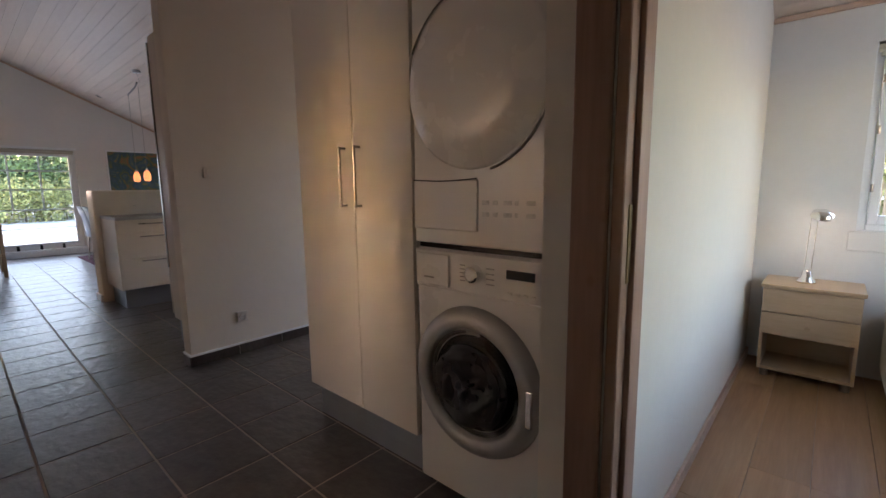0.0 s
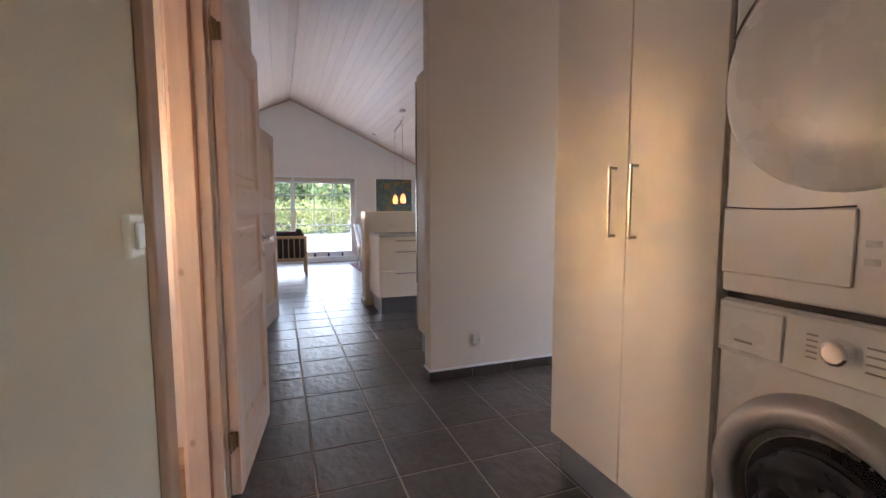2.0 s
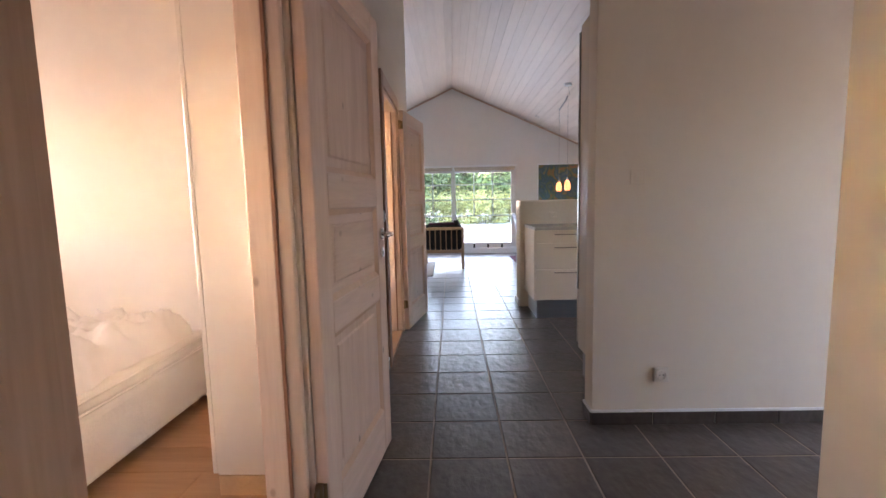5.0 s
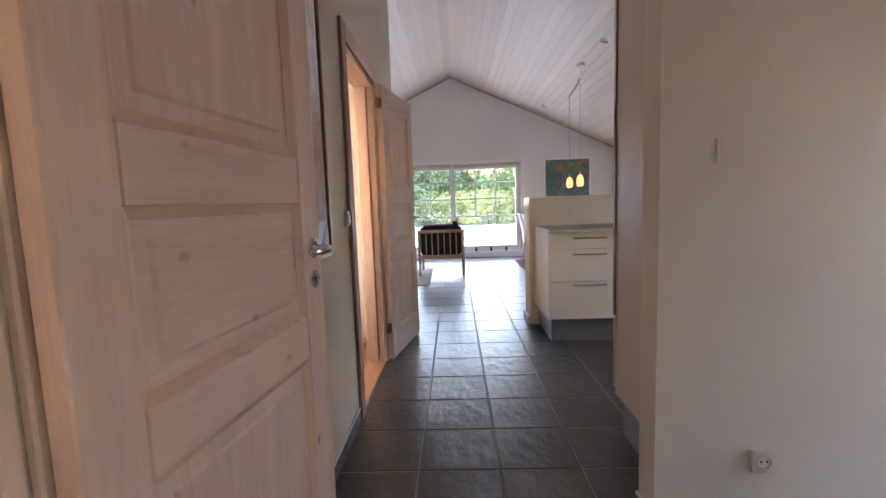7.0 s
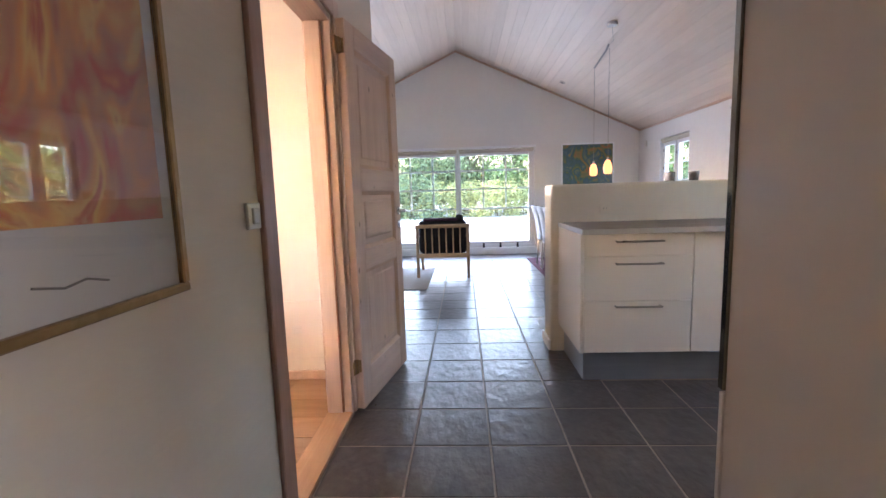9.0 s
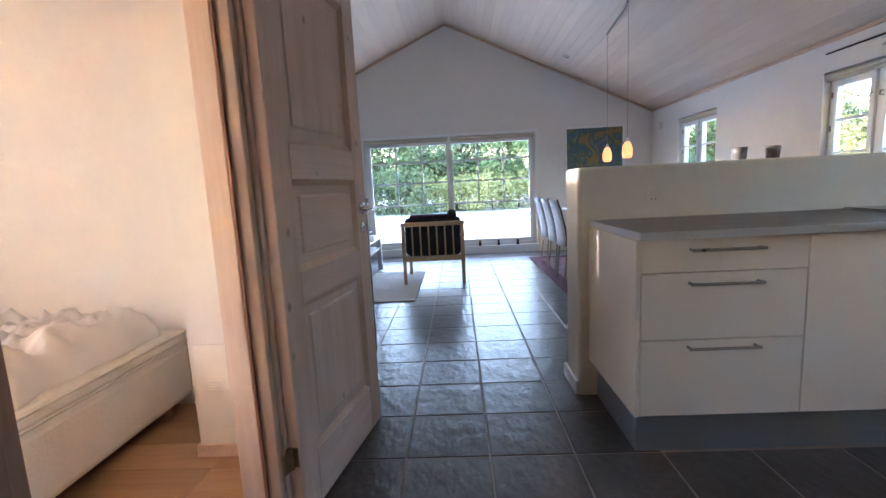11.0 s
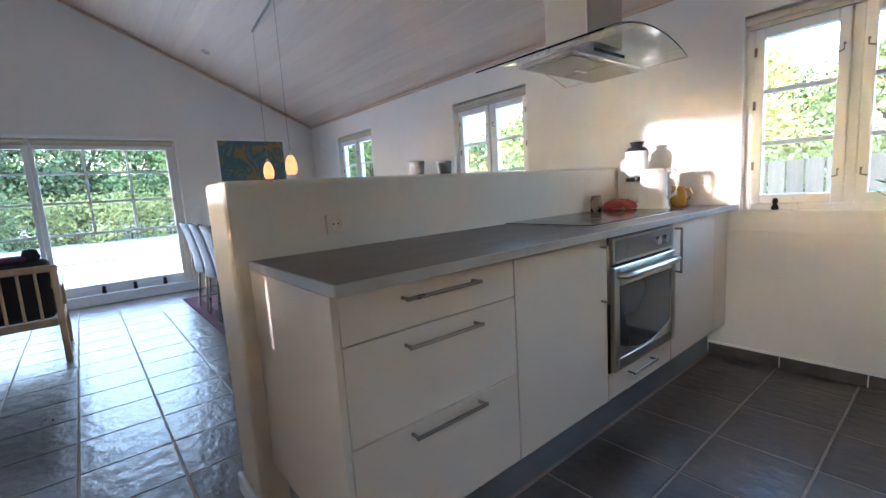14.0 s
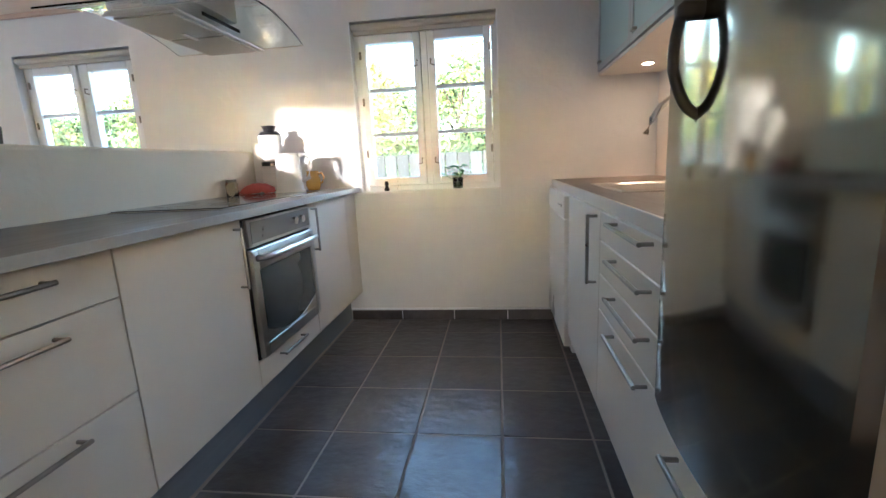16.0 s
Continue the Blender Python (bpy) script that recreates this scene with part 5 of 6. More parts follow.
part("border", box(-9.7, -6.9, 1.74, 3.55, 0.004, 0.012, 0.003), mat("rug_border", (0.13, 0.02, 0.025), 0.95, vary=0.3, scale=30, bump=0.4, bscale=150, second=(0.05, 0.02, 0.05)), t)
part("field", box(-9.55, -7.05, 1.89, 3.4, 0.0125, 0.0145), art("rug_field", [(0.14, 0.02, 0.02), (0.04, 0.02, 0.06), (0.18, 0.03, 0.03), (0.2, 0.12, 0.08), (0.12, 0.02, 0.02)], 22), t)
t = thing("tall_dark_cabinet", (-5.82, -0.1, 0), "tall dark grey lacquered cabinet at the wall end", "cabinet")
part("body", box(-6.03, -5.62, -0.34, 0.13, 0.03, 1.02, 0.006, 2), DARKCAB, t)
part("top", box(-6.04, -5.61, -0.35, 0.14, 1.022, 1.05, 0.005), DARKCAB, t)
part("plinth", box(-6.01, -5.64, -0.32, 0.11, 0.0, 0.03), RUBBER, t)

# dining table and chairs
t = thing("dining_table", (-8.4, 2.6, 0), "pale rectangular dining table", "table")
part("tabletop", box(-9.2, -7.5, 2.12, 3.02, 0.725, 0.75, 0.004), mat("table_top", (0.5, 0.5, 0.52), 0.3, vary=0.03), t)
for x in (-9.12, -7.58):
    for y in (2.2, 2.94):
        part("leg", box(x - 0.03, x + 0.03, y - 0.03, y + 0.03, 0.014, 0.725, 0.004), NICKEL, t)


def dining_chair(at, turn):
    """Upholstered chair; local +y is forwards, the tall back leans at -y."""
    t = thing("dining_chair", at, "pale blue-grey upholstered dining chair with slim dark metal legs", "chair", group="chairs round the dining table", turn=turn)
    bm = bmesh.new()
    g = []
    for a in range(9):
        row = []
        for b in range(7):
            u, z = a / 8 * 2 - 1, 0.4 + 0.5 * b / 6
            w = 0.2 - 0.03 * (b / 6) ** 2
            row.append((u * w, -0.2 - 0.3 * max(0, z - 0.45) ** 1.5 + 0.03 * u * u, z - 0.02 * u * u * (b == 6)))
        g.append(row)
    f1 = [[bm.verts.new(p) for p in row] for row in g]
    f2 = [[bm.verts.new((x, y - 0.028, z)) for x, y, z in row] for row in g]
    for a in range(8):
        for b in range(6):
            bm.faces.new((f1[a][b], f1[a + 1][b], f1[a + 1][b + 1], f1[a][b + 1]))
            bm.faces.new((f2[a][b + 1], f2[a + 1][b + 1], f2[a + 1][b], f2[a][b]))
        bm.faces.new((f1[a][6], f1[a + 1][6], f2[a + 1][6], f2[a][6]))
        bm.faces.new((f2[a][0], f2[a + 1][0], f1[a + 1][0], f1[a][0]))
    for b in range(6):
        bm.faces.new((f1[0][b], f1[0][b + 1], f2[0][b + 1], f2[0][b]))
        bm.faces.new((f2[8][b], f2[8][b + 1], f1[8][b + 1], f1[8][b]))
    back = part("backrest", bm, CHAIRBLUE, t, local=True, smooth=True)
    for q in (-1, 1):
        part("back_edge", tube([(q * (0.206 - 0.03 * (b / 6) ** 2), -0.184 - 0.3 * max(0, 0.5 * b / 6 - 0.05) ** 1.5, 0.4 + 0.5 * b / 6) for b in range(7)], 0.009, 6), RUBBER, t, "dark edge tube", local=True)
    part("seat", box(-0.21, 0.21, -0.2, 0.22, 0.41, 0.47, 0.02, 3), DARKCAB, t, "dark seat", local=True)
    for x in (-0.17, 0.17):
        for y, s in ((-0.17, -1), (0.18, 1)):
            part("leg", tube([(x, y, 0.42), (x * 1.05, y + s * 0.04, 0.0)], 0.011, 8), NICKEL, t, "slim metal leg", local=True)
    return t


c = dining_chair((-8.44, 2.02, 0.014), 0)
copy_thing(c, pose(-7.98, 2.02, 0.014))
copy_thing(c, pose(-8.92, 2.02, 0.014))
copy_thing(c, pose(-8.44, 3.14, 0.014, 0, 0, 180))
copy_thing(c, pose(-7.98, 3.14, 0.014, 0, 0, 180))
t = thing("black_sideboard_radio", (-9.0, 2.4, 0.75), "black box on the dining table", "box")
part("box", box(-8.75, -8.35, 2.3, 2.5, 0.751, 0.92, 0.01, 2), BLACK, t)

# painting on the gable wall
t = thing("large_painting", (GX, 2.9, 0.9), "colourful abstract painting in a white frame", "picture")
part("frame", boxes([(GX + 0.002, GX + 0.028, 2.44, 3.355, 0.88, 0.905), (GX + 0.002, GX + 0.028, 2.44, 3.355, 1.905, 1.93), (GX + 0.002, GX + 0.028, 2.44, 2.465, 0.905, 1.905), (GX + 0.002, GX + 0.028, 3.33, 3.355, 0.905, 1.905)], 0.002), JOINERY, t, "white frame")
part("canvas", box(GX + 0.003, GX + 0.016, 2.465, 3.33, 0.905, 1.905), art("garden_painting", [(0.4, 0.11, 0.04), (0.28, 0.19, 0.07), (0.13, 0.17, 0.08), (0.06, 0.12, 0.13), (0.08, 0.14, 0.19), (0.15, 0.2, 0.13), (0.34, 0.19, 0.06)], 4.0), t, "blue, green and orange abstract painting")

# pendants over the dining table, on a low-voltage fitting
t = thing("pendant_track", (-7.95, 2.42, roof_z(2.42)), "small metal pendant fitting on the sloping ceiling", "lamp fitting")
part("canopy", lathe([(0, 0), (0.05, 0), (0.05, 0.03), (0, 0.035)], (-7.2, 2.28, roof_z(2.28) - 0.04), n=20), JOINERY, t)
part("rod", tube([(-7.62, 2.38, roof_z(2.42) - 0.03), (-7.78, 2.4, roof_z(2.42) - 0.05), (-8.33, 2.43, roof_z(2.42) - 0.09)], 0.012, 8), NICKEL, t)
part("feed_wire", tube([(-7.2, 2.28, roof_z(2.28) - 0.04), (-7.4, 2.36, roof_z(2.42) - 0.06), (-7.62, 2.38, roof_z(2.42) - 0.03)], 0.002, 5), NICKEL, t)
for x, y in ((-8.32, 2.43), (-7.65, 2.4)):
    z, first = 1.345, x < -8
    t = thing("pendant_lamp", (x, y, z), "lit amber glass pendant lamp over the dining table", "pendant lamp", group="pendant lamps")
    part("shade", lathe([(0.014, 0.11), (0.026, 0.1), (0.043, 0.06), (0.05, 0.015), (0.044, -0.03), (0.033, -0.05), (0.03, -0.05), (0.041, -0.03), (0.047, 0.015), (0.04, 0.06), (0.023, 0.098)], (x, y, z), n=24), glow("amber_shade", (1.0, 0.27, 0.08), 0.075) if first else bpy.data.materials["amber_shade"], t, "glowing amber glass shade", smooth=True)
    part("bulb", lathe([(0, -0.03), (0.015, -0.025), (0.02, 0.0), (0.013, 0.04), (0, 0.05)], (x, y, z), n=14), glow("bulb", (1.0, 0.75, 0.45), 3.0) if first else bpy.data.materials["bulb"], t)
    part("cap", lathe([(0, 0.11), (0.016, 0.11), (0.012, 0.14), (0, 0.145)], (x, y, z), n=14), CHROME, t)
    part("cord", tube([(x, y, z + 0.14), (x, y, roof_z(y) - 0.07)], 0.0022, 5), NICKEL, t)
for x, y in ((-9.6, 2.3), (-6.4, 2.3)):
    t = thing("ceiling_spot", (x, y, roof_z(y)), "small recessed ceiling spotlight, switched off", "lamp", group="ceiling spots")
    bm = lathe([(0.03, 0), (0.045, 0), (0.045, 0.012), (0.03, 0.004)], (0, 0, 0), n=20)
    bm.transform(Matrix.Translation((x, y, roof_z(y) - 0.012)) @ Matrix.Rotation(-math.atan(SLOPE), 4, "X"))
    part("rim", bm, CHROME, t)
t = thing("wall_sensor", (-10.0, NY, 1.85), "small white sensor box on the wall", "sensor")
part("box", box(-10.03, -9.97, NY - 0.03, NY - 0.001, 1.8, 1.9, 0.005, 2), PLASTIC, t)
for y in (1.055, 1.36, 1.67):
    t = thing("sill_figure", (GX - 0.03, y, 0.124), "small dark figure on the garden window sill", "ornament", group="sill figures")
    part("figure", lathe([(0, 0), (0.02, 0), (0.024, 0.02), (0.016, 0.05), (0.022, 0.075), (0, 0.09)], (GX - 0.03, y, 0.125), n=12), DARKCAB, t, smooth=True)

# ---- bedrooms ----
t = thing("nightstand", (0.18, 3.6, 0), "birch veneer nightstand with two drawers and an open shelf", "nightstand")
part("top", box(-0.045, 0.405, 3.425, 3.77, 0.545, 0.567, 0.003), BIRCH, t)
part("side", box(-0.035, -0.018, 3.45, 3.765, 0.05, 0.545, 0.002), BIRCH, t)
part("side", box(0.378, 0.395, 3.45, 3.765, 0.05, 0.545, 0.002), BIRCH, t)
part("back", box(-0.018, 0.378, 3.75, 3.765, 0.05, 0.545), BIRCH, t)
part("shelf", box(-0.018, 0.378, 3.45, 3.75, 0.05, 0.068, 0.002), BIRCH, t)
part("carcass", box(-0.018, 0.378, 3.46, 3.75, 0.27, 0.543), BIRCH, t)
for z0_, z1_ in ((0.27, 0.4), (0.404, 0.54)):
    d = part("drawer", box(-0.034, 0.394, 3.435, 3.452, z0_ + 0.002, z1_, 0.002), BIRCH, t)
    part("knob", lathe([(0, -0.018), (0.014, -0.016), (0.01, 0), (0, 0)], (0.18, 3.436, (z0_ + z1_) / 2), "y", 14), BIRCH, d)
for x in (0.0, 0.36):
    for y in (3.48, 3.73):
        part("castor", lathe([(0, 0), (0.022, 0), (0.022, 0.05), (0, 0.05)], (x, y, 0.0), n=12), NICKEL, t)
t = thing("bedside_lamp", (0.16, 3.6, 0.567), "chrome bedside lamp with a small reflector head", "lamp")
part("base", lathe([(0, 0), (0.045, 0), (0.045, 0.01), (0.028, 0.03), (0.022, 0.07), (0, 0.075)], (0.15, 3.6, 0.568), n=20), CHROME, t, smooth=True)
for x in (0.135, 0.165):
    part("stem", tube([(x, 3.6, 0.63), (x + 0.01, 3.6, 0.95)], 0.003, 6), CHROME, t)
bm = lathe([(0.055, 0), (0.05, 0.02), (0.025, 0.035), (0, 0.038), (0.02, 0.032), (0.045, 0.017)], (0, 0, 0), n=20)
bm.transform(Matrix.Translation((0.19, 3.59, 0.955)) @ pose(0, 0, 0, 25, 10, 0))
part("head", bm, CHROME, t, smooth=True)
bm = lathe([(0, 0), (0.014, 0.004), (0.014, 0.015), (0, 0.02)], (0.19, 3.588, 0.956), n=12)
part("bulb", bm, glow("halogen", (1, 0.8, 0.55), 3.0), t)


def bed(at, size, label, turn=0):
    """A box bed with legs, topper and a rumpled duvet; local origin at one corner."""
    t = thing("bed", at, label, "bed", group="single beds", turn=turn)
    lx, ly = size
    part("base", box(0, lx, 0, ly, 0.08, 0.36, 0.03, 3), MATTRESS, t, local=True)
    part("topper", box(0.005, lx - 0.005, 0.005, ly - 0.005, 0.362, 0.43, 0.025, 3), MATTRESS, t, local=True)
    for z in (0.372, 0.422):
        rim = []
        for qx, qy, a0 in ((lx - 0.035, ly - 0.035, 0), (0.035, ly - 0.035, 90), (0.035, 0.035, 180), (lx - 0.035, 0.035, 270)):
            rim += [(qx + 0.034 * math.cos(radians(a0 + 22.5 * k)), qy + 0.034 * math.sin(radians(a0 + 22.5 * k)), z) for k in range(5)]
        part("piping", tube(rim + rim[:1], 0.006, 6), MATTRESS, t, local=True, smooth=True)
    for x in (0.1, lx - 0.1):
        for y in (0.1, ly - 0.1):
            part("leg", lathe([(0, 0), (0.025, 0), (0.025, 0.085), (0, 0.085)], (x, y, 0), n=14), ARMWOOD, t, local=True)
    bm = bmesh.new()
    nx, ny = 100, 60
    g = []
    for i in range(nx + 1):
        row = []
        for j in range(ny + 1):
            u, v = i / nx, j / ny
            e = min(u * 2, (1 - u) * 2, v, 1 - v)
            w1 = noise.noise(Vector((u * 3, v * 2, 7)))
            ridge = 1 - abs(noise.noise(Vector((u * 9 + v * 3 + w1, v * 5 - w1, 3)))) * 2.2
            crease = 1 - abs(noise.noise(Vector((u * 21 - v * 6, v * 13 + w1 * 2, 9)))) * 2.5
            z = 0.436 + 0.1 * min(1, e * 10) ** 0.5 + min(1, e * 7) * (0.085 * ridge + 0.035 * crease + 0.06 * w1)
            if e <= 0:
                z = 0.432
            row.append(bm.verts.new((0.1 + u * (lx - 0.16) + 0.05 * noise.noise(Vector((v * 6, 1, 2))), 0.07 + v * (ly - 0.14) + 0.05 * noise.noise(Vector((u * 11, 5, 2))), z)))
        g.append(row)
    for i in range(nx):
        for j in range(ny):
            bm.faces.new((g[i][j], g[i + 1][j], g[i + 1][j + 1], g[i][j + 1]))
    part("duvet", bm, BEDWHITE, t, "rumpled white duvet", local=True, smooth=True)
    return t


bed((-5.38, -1.62, 0), (2.0, 0.89), "unmade single bed with a rumpled white duvet")
bed((-3.18, -1.75, 0), (2.0, 0.89), "single bed with a white duvet behind the wardrobe")
bed((0.5, 1.75, 0), (1.0, 2.0), "single bed with white linen beside the nightstand")
t = thing("wardrobe", (-2.7, -0.2, 0), "white wardrobe behind the bedroom door", "wardrobe")
part("body", box(-3.19, -2.275, -0.385, LWB - 0.004, 0.09, 2.1, 0.003), WHITE, t)
part("plinth", box(-3.19, -2.273, -0.38, LWB - 0.004, 0.0, 0.088, 0.002), BIRCH, t, "pale wooden plinth")
d = part("door", box(-3.185, -2.278, -0.405, -0.387, 0.095, 2.095, 0.002), WHITE, t)
part("handle", handle(-2.33, -0.405, 1.15, 0.17, True, (0, -1, 0)), NICKEL, d)
t = thing("duct_hatch", (-4.92, -0.3, 0.2), "painted access hatch low in the duct wall", "hatch")
part("cover", box(-4.919, -4.912, -0.41, -0.16, 0.14, 0.5, 0.002), PAINT, t)
part("vent", boxes([(-4.912, -4.909, -0.36, -0.3, 0.3 + 0.012 * k, 0.306 + 0.012 * k) for k in range(4)]), PLASTIC, t)
tagged(part("baseboard_duct", boxes([(-4.919, -4.905, -0.443, -0.02, 0, 0.06), (-5.39, -4.919, -0.443, -0.431, 0, 0.06)], 0.002), TRIMX), "pine skirting board", "skirting", kind="structure")
tagged(part("baseboard_bedroom", boxes([(-0.129, -0.115, 1.6, NY - 0.001, 0, 0.06)], 0.002), TRIMX), "pine skirting board", "skirting", kind="structure")

# ---- garden ----
GRAVEL = mat("pale_gravel", (0.5, 0.48, 0.44), 0.95, vary=0.1, scale=0.8, bump=0.5, bscale=40, fine=0.15, fscale=60)
LEAFA = mat("foliage_green", (0.16, 0.22, 0.075), 0.6, vary=0.25, scale=1.5, island=0.45)
LEAFB = mat("foliage_yellow", (0.3, 0.3, 0.105), 0.6, vary=0.25, scale=1.5, island=0.4)
LEAFC = mat("foliage_dark", (0.1, 0.13, 0.055), 0.7, vary=0.25, scale=1.5, island=0.45)
BARK = mat("bark", (0.09, 0.07, 0.05), 0.9, vary=0.2, scale=6, stretch=(4, 4, 1), bump=0.6, bscale=20)
FENCE = wood("weathered_fence", (0.27, 0.21, 0.14), (0.21, 0.16, 0.1), 0.85, (10, 10, 1), 1.5, rand=0.15)
bm = bmesh.new()
bmesh.ops.create_grid(bm, x_segments=1, y_segments=1, size=600)
bm.transform(Matrix.Translation((0, 0, -0.14)))
tagged(part("ground", bm, GRAVEL), "pale gravel garden ground", "ground", kind="structure")


def tree(seed, height, spread, leaf, name="tree", label="leafy broad-crowned garden tree", leaves=1500, low=0.12):
    """A tapered trunk with limbs and a loose crown of many leaf cards."""
    r = random.Random(seed)
    t = thing(name, (0, 0, -0.14), label, "tree", group="garden trees")
    bm = tube([(0, 0, -0.1), (0.03 * height * r.uniform(-1, 1), 0.03 * height * r.uniform(-1, 1), height * 0.4), (0.05 * height * r.uniform(-1, 1), 0.05 * height * r.uniform(-1, 1), height * 0.8)], 0.02 * height, 8)
    for v in bm.verts:
        k = max(0.25, 1 - v.co.z / height)
        v.co.x *= k
        v.co.y *= k
    clumps = []
    for k in range(16):
        a = r.uniform(0, 6.283)
        h = height * r.uniform(low + 0.05, 0.95)
        d = spread * r.uniform(0.35, 1.0) * math.sin(math.pi * min(0.98, max(0.12, (h / height - low) / (1 - low) * 0.8 + 0.2))) ** 0.7
        e = (d * math.cos(a), d * math.sin(a), h)
        tube([(0, 0, h * 0.55), (e[0] * 0.5, e[1] * 0.5, h * 0.8), e], 0.006 * height, 5, bm)
        clumps.append((Vector(e), spread * r.uniform(0.25, 0.5)))
    part("trunk", bm, BARK, t, local=True)
    bm = bmesh.new()
    for k in range(leaves):
        c, q = r.choice(clumps)
        p = c + Vector((r.gauss(0, 1), r.gauss(0, 1), r.gauss(0, 0.8))) * q * 0.55
        p.z = max(0.05, p.z)
        u = Vector((r.uniform(-1, 1), r.uniform(-1, 1), r.uniform(-1, 1))).normalized()
        v = u.cross(Vector((r.uniform(-1, 1), r.uniform(-1, 1), 0.3))).normalized()
        s = r.uniform(0.05, 0.11) * (0.6 + height / 12)
        bm.faces.new([bm.verts.new(p + w) for w in (-u * s, v * s * 0.6, u * s, -v * s * 0.6)])
    part("crown", bm, leaf, t, local=True)
    return t


kinds = [tree(11, 5.4, 2.3, LEAFA, leaves=7500), tree(12, 4.9, 2.0, LEAFB, label="yellowing broad-crowned garden tree", leaves=6500), tree(13, 5.8, 2.2, LEAFC, label="dark dense garden tree", leaves=8000, low=0.05)]
shrubs = [tree(21, 2.2, 1.5, LEAFC, "shrub", "dark dense leafy shrub at the garden edge", 3400, 0.02), tree(22, 1.8, 1.3, LEAFB, "shrub", "yellow-green leafy shrub at the garden edge", 3000, 0.02)]
rng = random.Random(3)
places = []
for k in range(16):
    places.append((kinds[rng.choice((0, 0, 1, 2))], -29 + rng.uniform(-2.5, 2.5), -15 + 2.3 * k))
for k in range(12):
    places.append((kinds[2], -35 + rng.uniform(-2, 2), -20 + 3.6 * k))
for k in range(22):
    places.append((shrubs[rng.choice((0, 0, 1))], -26.5 + rng.uniform(-1, 1), -14 + 1.5 * k))
for k in range(16):
    places.append((kinds[rng.choice((0, 1, 1))], -36 + 3.4 * k, 17.5 + rng.uniform(-1.5, 2.5)))
for k in range(9):
    places.append((shrubs[rng.choice((1, 1, 0))], -14 + 2.9 * k, 10.4 + rng.uniform(-0.6, 0.6)))
for k in range(16):
    places.append((kinds[rng.choice((2, 0))], -44 + 3.2 * k, 25 + rng.uniform(-1.5, 1.5)))
# Out-of-view tree in the sun's path, added to soften the kitchen sun patch.
places.append((tree(14, 5.6, 2.4, LEAFA, label="unseen thin-crowned tree added to dim the low sun", leaves=1300), -10.8, -20.4))
# Another unseen tree, added to block sun through the garden window.
places.append((kinds[2], -12.2, -7.0))
used = set()
for src, x, y in places:
    m = pose(x, y, -0.14, 0, 0, rng.uniform(0, 360))
    if src.name not in used:
        used.add(src.name)
        src.matrix_basis = m
    else:
        copy_thing(src, m)
f = thing("fence", (-4, 8.2, -0.14), "pale beige board fence in the garden", "fence")
board = None
for k in range(100):
    x = -14 + 0.2 * k
    if board is None:
        board = part("board", box(-0.09, 0.09, -0.012, 0.012, 0.02, 1.32, 0.004), FENCE, f, local=True)
        me = board.data
    else:
        board = new("board", me)
        board.parent = f
    board.location = (x + 4, 0, 0.004 * (k % 3))
for z in (0.3, 1.05):
    part("rail", box(-14.1, 6.0, 8.214, 8.26, z, z + 0.09), FENCE, f)

# ---- floors ----
tagged(part("floor", boxes([(GX - 0.3, EX + 0.1, SY - 0.1, NY + 0.2, -0.13, -0.002)]), GROUT), "grouted floor bed below the tiles", "floor", kind="structure")
PX, PY, TX, TY = 0.335, 0.345, -3.86, 0.455
tile_src = bpy.data.meshes.new("tile")
b2 = box(-PX / 2 + 0.0042, PX / 2 - 0.0042, -PY / 2 + 0.0042, PY / 2 - 0.0042, -0.012, 0.0, 0.002)
b2.to_mesh(tile_src)
b2.free()
tile_src.materials.append(SLATE)
slate = thing("floor_tiling", (0, 0, 0), "dark slate floor tiles with pale grout lines", "floor", kind="structure")
rest, near_count, rng = [], 0, random.Random(8)
for i in range(-20, 24):
    for j in range(-10, 12):
        x, y = TX - (i + 0.5) * PX, TY + (j + 0.5) * PY
        if not (GX - 0.2 < x < EX + 0.1 and SY - 0.1 < y < NY + 0.15):
            continue
        if x > -5.45 and y < LW:
            continue
        if x > -0.2 and y > 1.55 or (-1.75 < x < -0.2 and y > 1.75):
            continue
        if x > -5.6 and y > 1.4 and (x < -4.95 or -3.3 < x < -2.85) and not (x < -5.5):
            continue
        if -7.6 < x < 0.45 and y > 0.1 and near_count < 300:
            ob = new("tile", tile_src)
            ob.parent = slate
            ob.location = (x, y, rng.uniform(0.0, 0.0008))
            near_count += 1
        else:
            rest.append((x, y))
vs, fs = [], []
sv = [tuple(v.co) for v in tile_src.vertices]
sf = [tuple(p.vertices) for p in tile_src.polygons]
for x, y in rest:
    o = len(vs)
    vs += [(a + x, b + y, c) for a, b, c in sv]
    fs += [tuple(o + k for k in q) for q in sf]
me = bpy.data.meshes.new("far_tiles")
me.from_pydata(vs, [], fs)
me.materials.append(SLATE)
ob = new("far_tiles", me)
ob.parent = slate
tagged(ob, "dark slate floor tiles far from the path", kind="stuff")


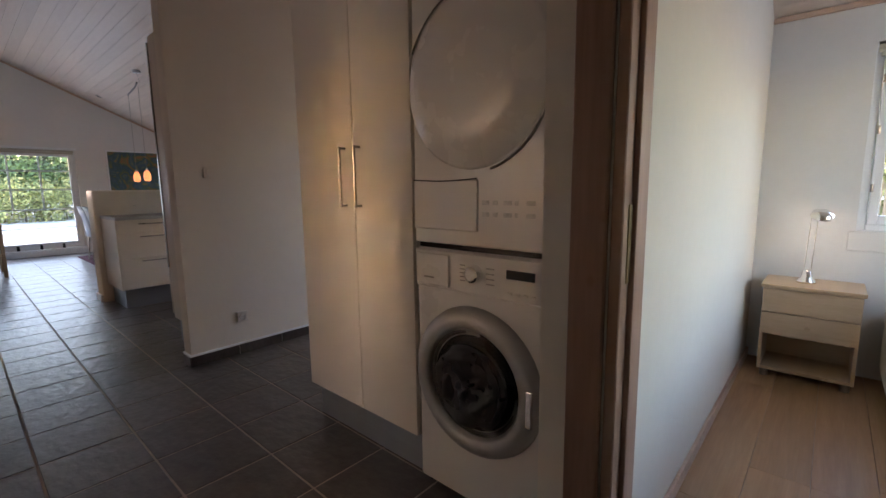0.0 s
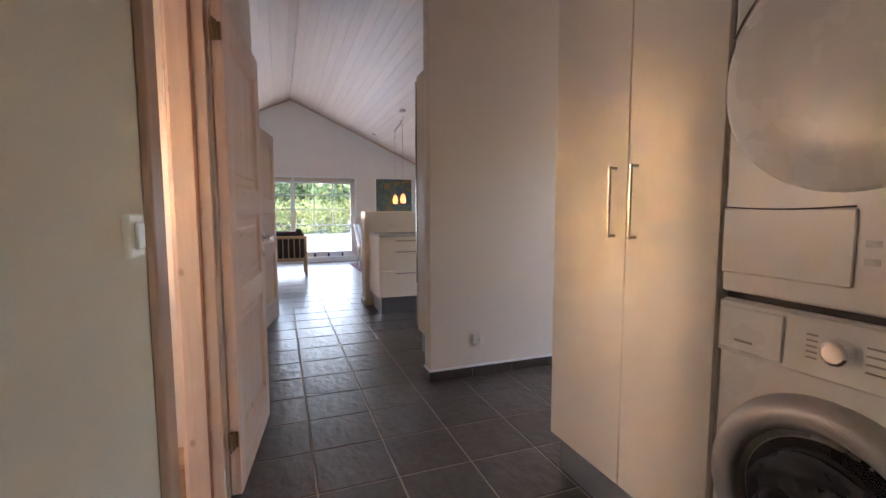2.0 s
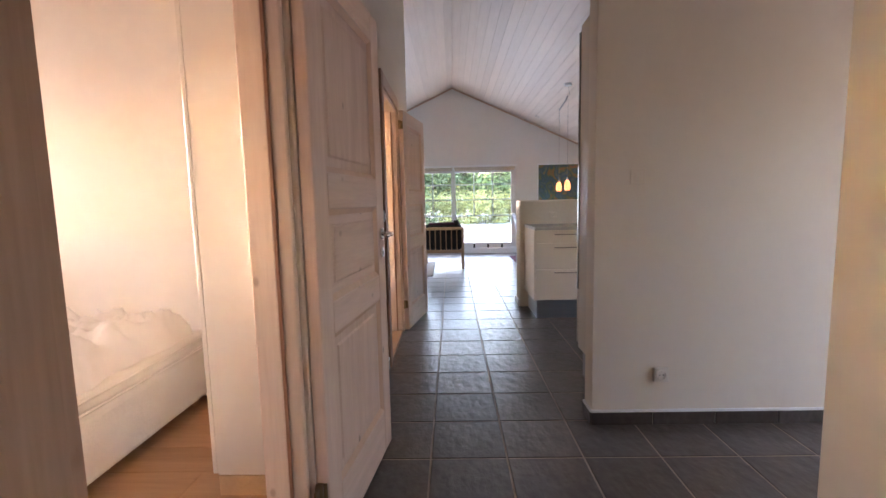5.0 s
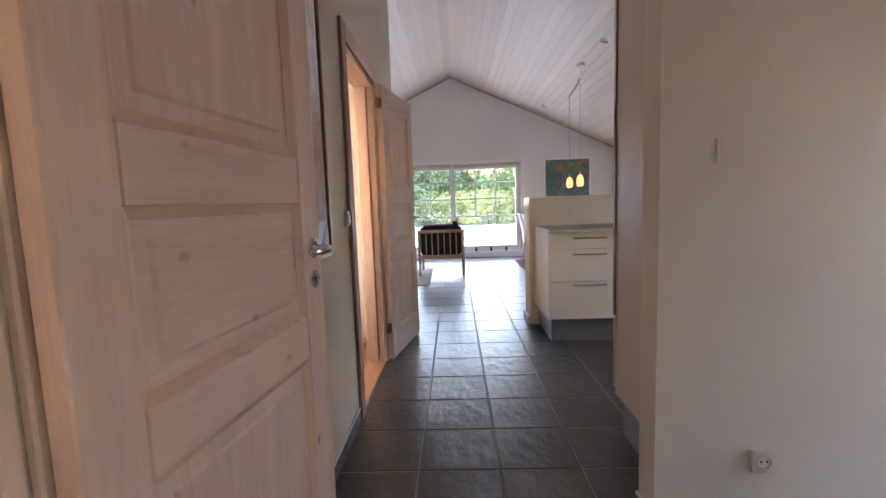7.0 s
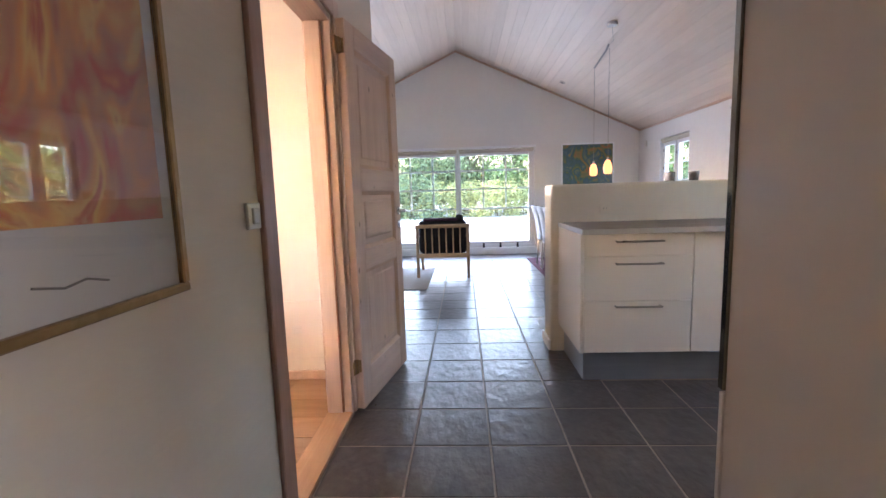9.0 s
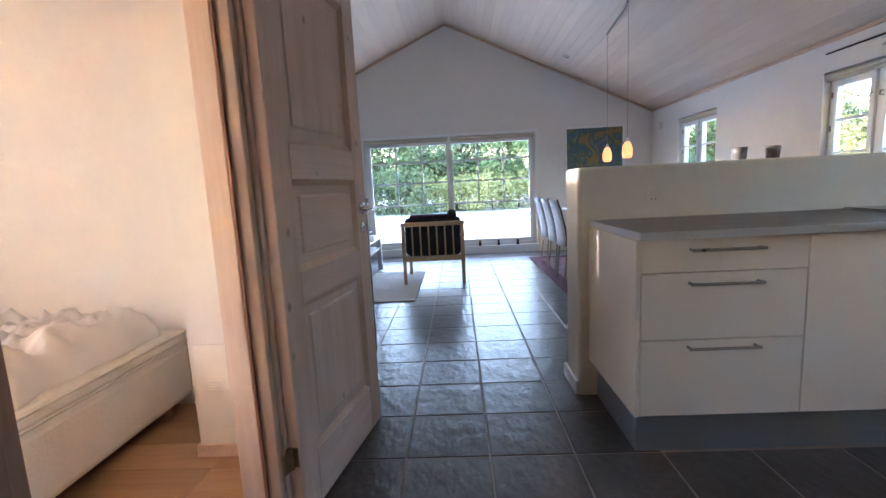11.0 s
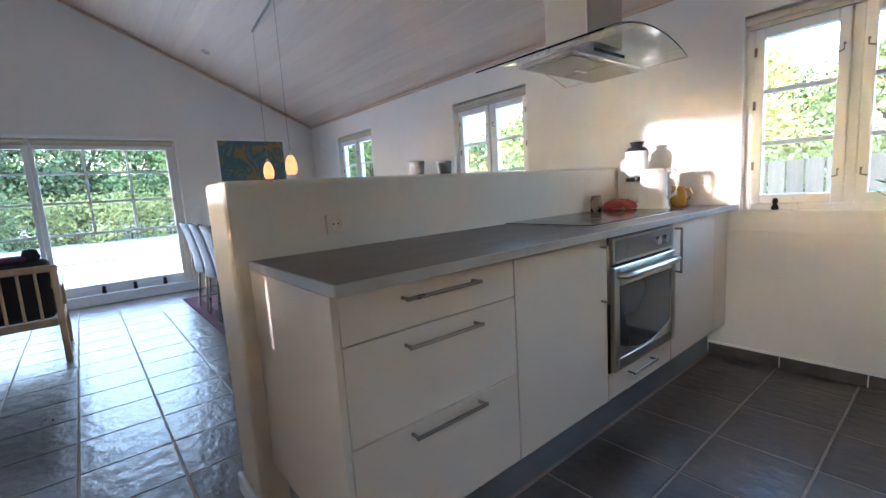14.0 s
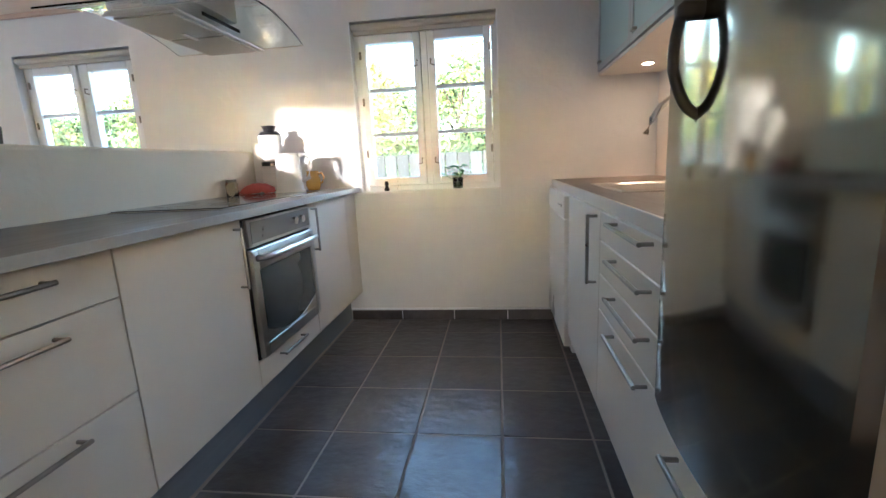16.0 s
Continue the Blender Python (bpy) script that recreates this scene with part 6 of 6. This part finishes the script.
def tile_skirting(name, rows, label="dark slate skirting tiles with a pale top joint"):
    """Rows of (x0, y0, x1, y1, nx, ny): a wall line and the way it looks."""
    t = thing(name, (rows[0][0], rows[0][1], 0), label, "skirting", kind="structure")
    for x0, y0, x1, y1, nx, ny in rows:
        length = math.hypot(x1 - x0, y1 - y0)
        dx, dy = (x1 - x0) / length, (y1 - y0) / length
        n = max(1, round(length / 0.335))
        for k in range(n):
            a, b = length * k / n + 0.003, length * (k + 1) / n - 0.003
            xs = sorted((x0 + dx * a, x0 + dx * b + nx * 0.011))
            ys = sorted((y0 + dy * a, y0 + dy * b + ny * 0.011))
            part("tile", box(xs[0], xs[1] if dx else xs[1], ys[0], ys[1], 0.001, 0.068, 0.0015), SLATE, t)
        xs = sorted((x0 + nx * 0.0005, x1 + nx * 0.0125))
        ys = sorted((y0 + ny * 0.0005, y1 + ny * 0.0125))
        part("top_joint", box(*xs, *ys, 0.0685, 0.082, 0.002), JOINERY, t)
    return t


tile_skirting("baseboard_hall", [(HALLX, 1.262, HALLX, NY, 1, 0), (KITX, 1.27, HALLX + 0.01, 1.27, 0, -1)])
tile_skirting("baseboard_corridor", [(-3.62, LW, -2.03, LW, 0, 1), (-1.03, LW, EX, LW, 0, 1), (-5.49, LW, -4.61, LW, 0, 1)])
tile_skirting("baseboard_kitchen", [(-4.87, NY, -3.46, NY, 0, -1)])
tile_skirting("baseboard_living", [(GX, NY, -5.62, NY, 0, -1)])



def planks(name, x0, x1, y0, y1, label="oak laminate floorboards"):
    t = thing(name, (x0, y0, 0), label, "floor", kind="structure")
    n, r = max(1, round((x1 - x0) / 0.19)), random.Random(len(name))
    w = (x1 - x0) / n
    for k in range(n):
        y = y0
        cut = r.uniform(0.4, 1.2)
        while y < y1 - 0.01:
            e = min(y1, y + cut)
            part("plank", box(x0 + k * w + 0.0008, x0 + (k + 1) * w - 0.0008, y + 0.0008, e - 0.0008, -0.004, 0.006, 0.0008), PLANK, t)
            y, cut = e, 1.25


planks("floor_bedroom", -0.13, EX, 1.42, NY)
planks("floor_small_bedroom", -5.4, -3.3, SY, LWB + 0.004)
planks("floor_middle_bedroom", -3.2, -0.7, SY, LWB + 0.004)
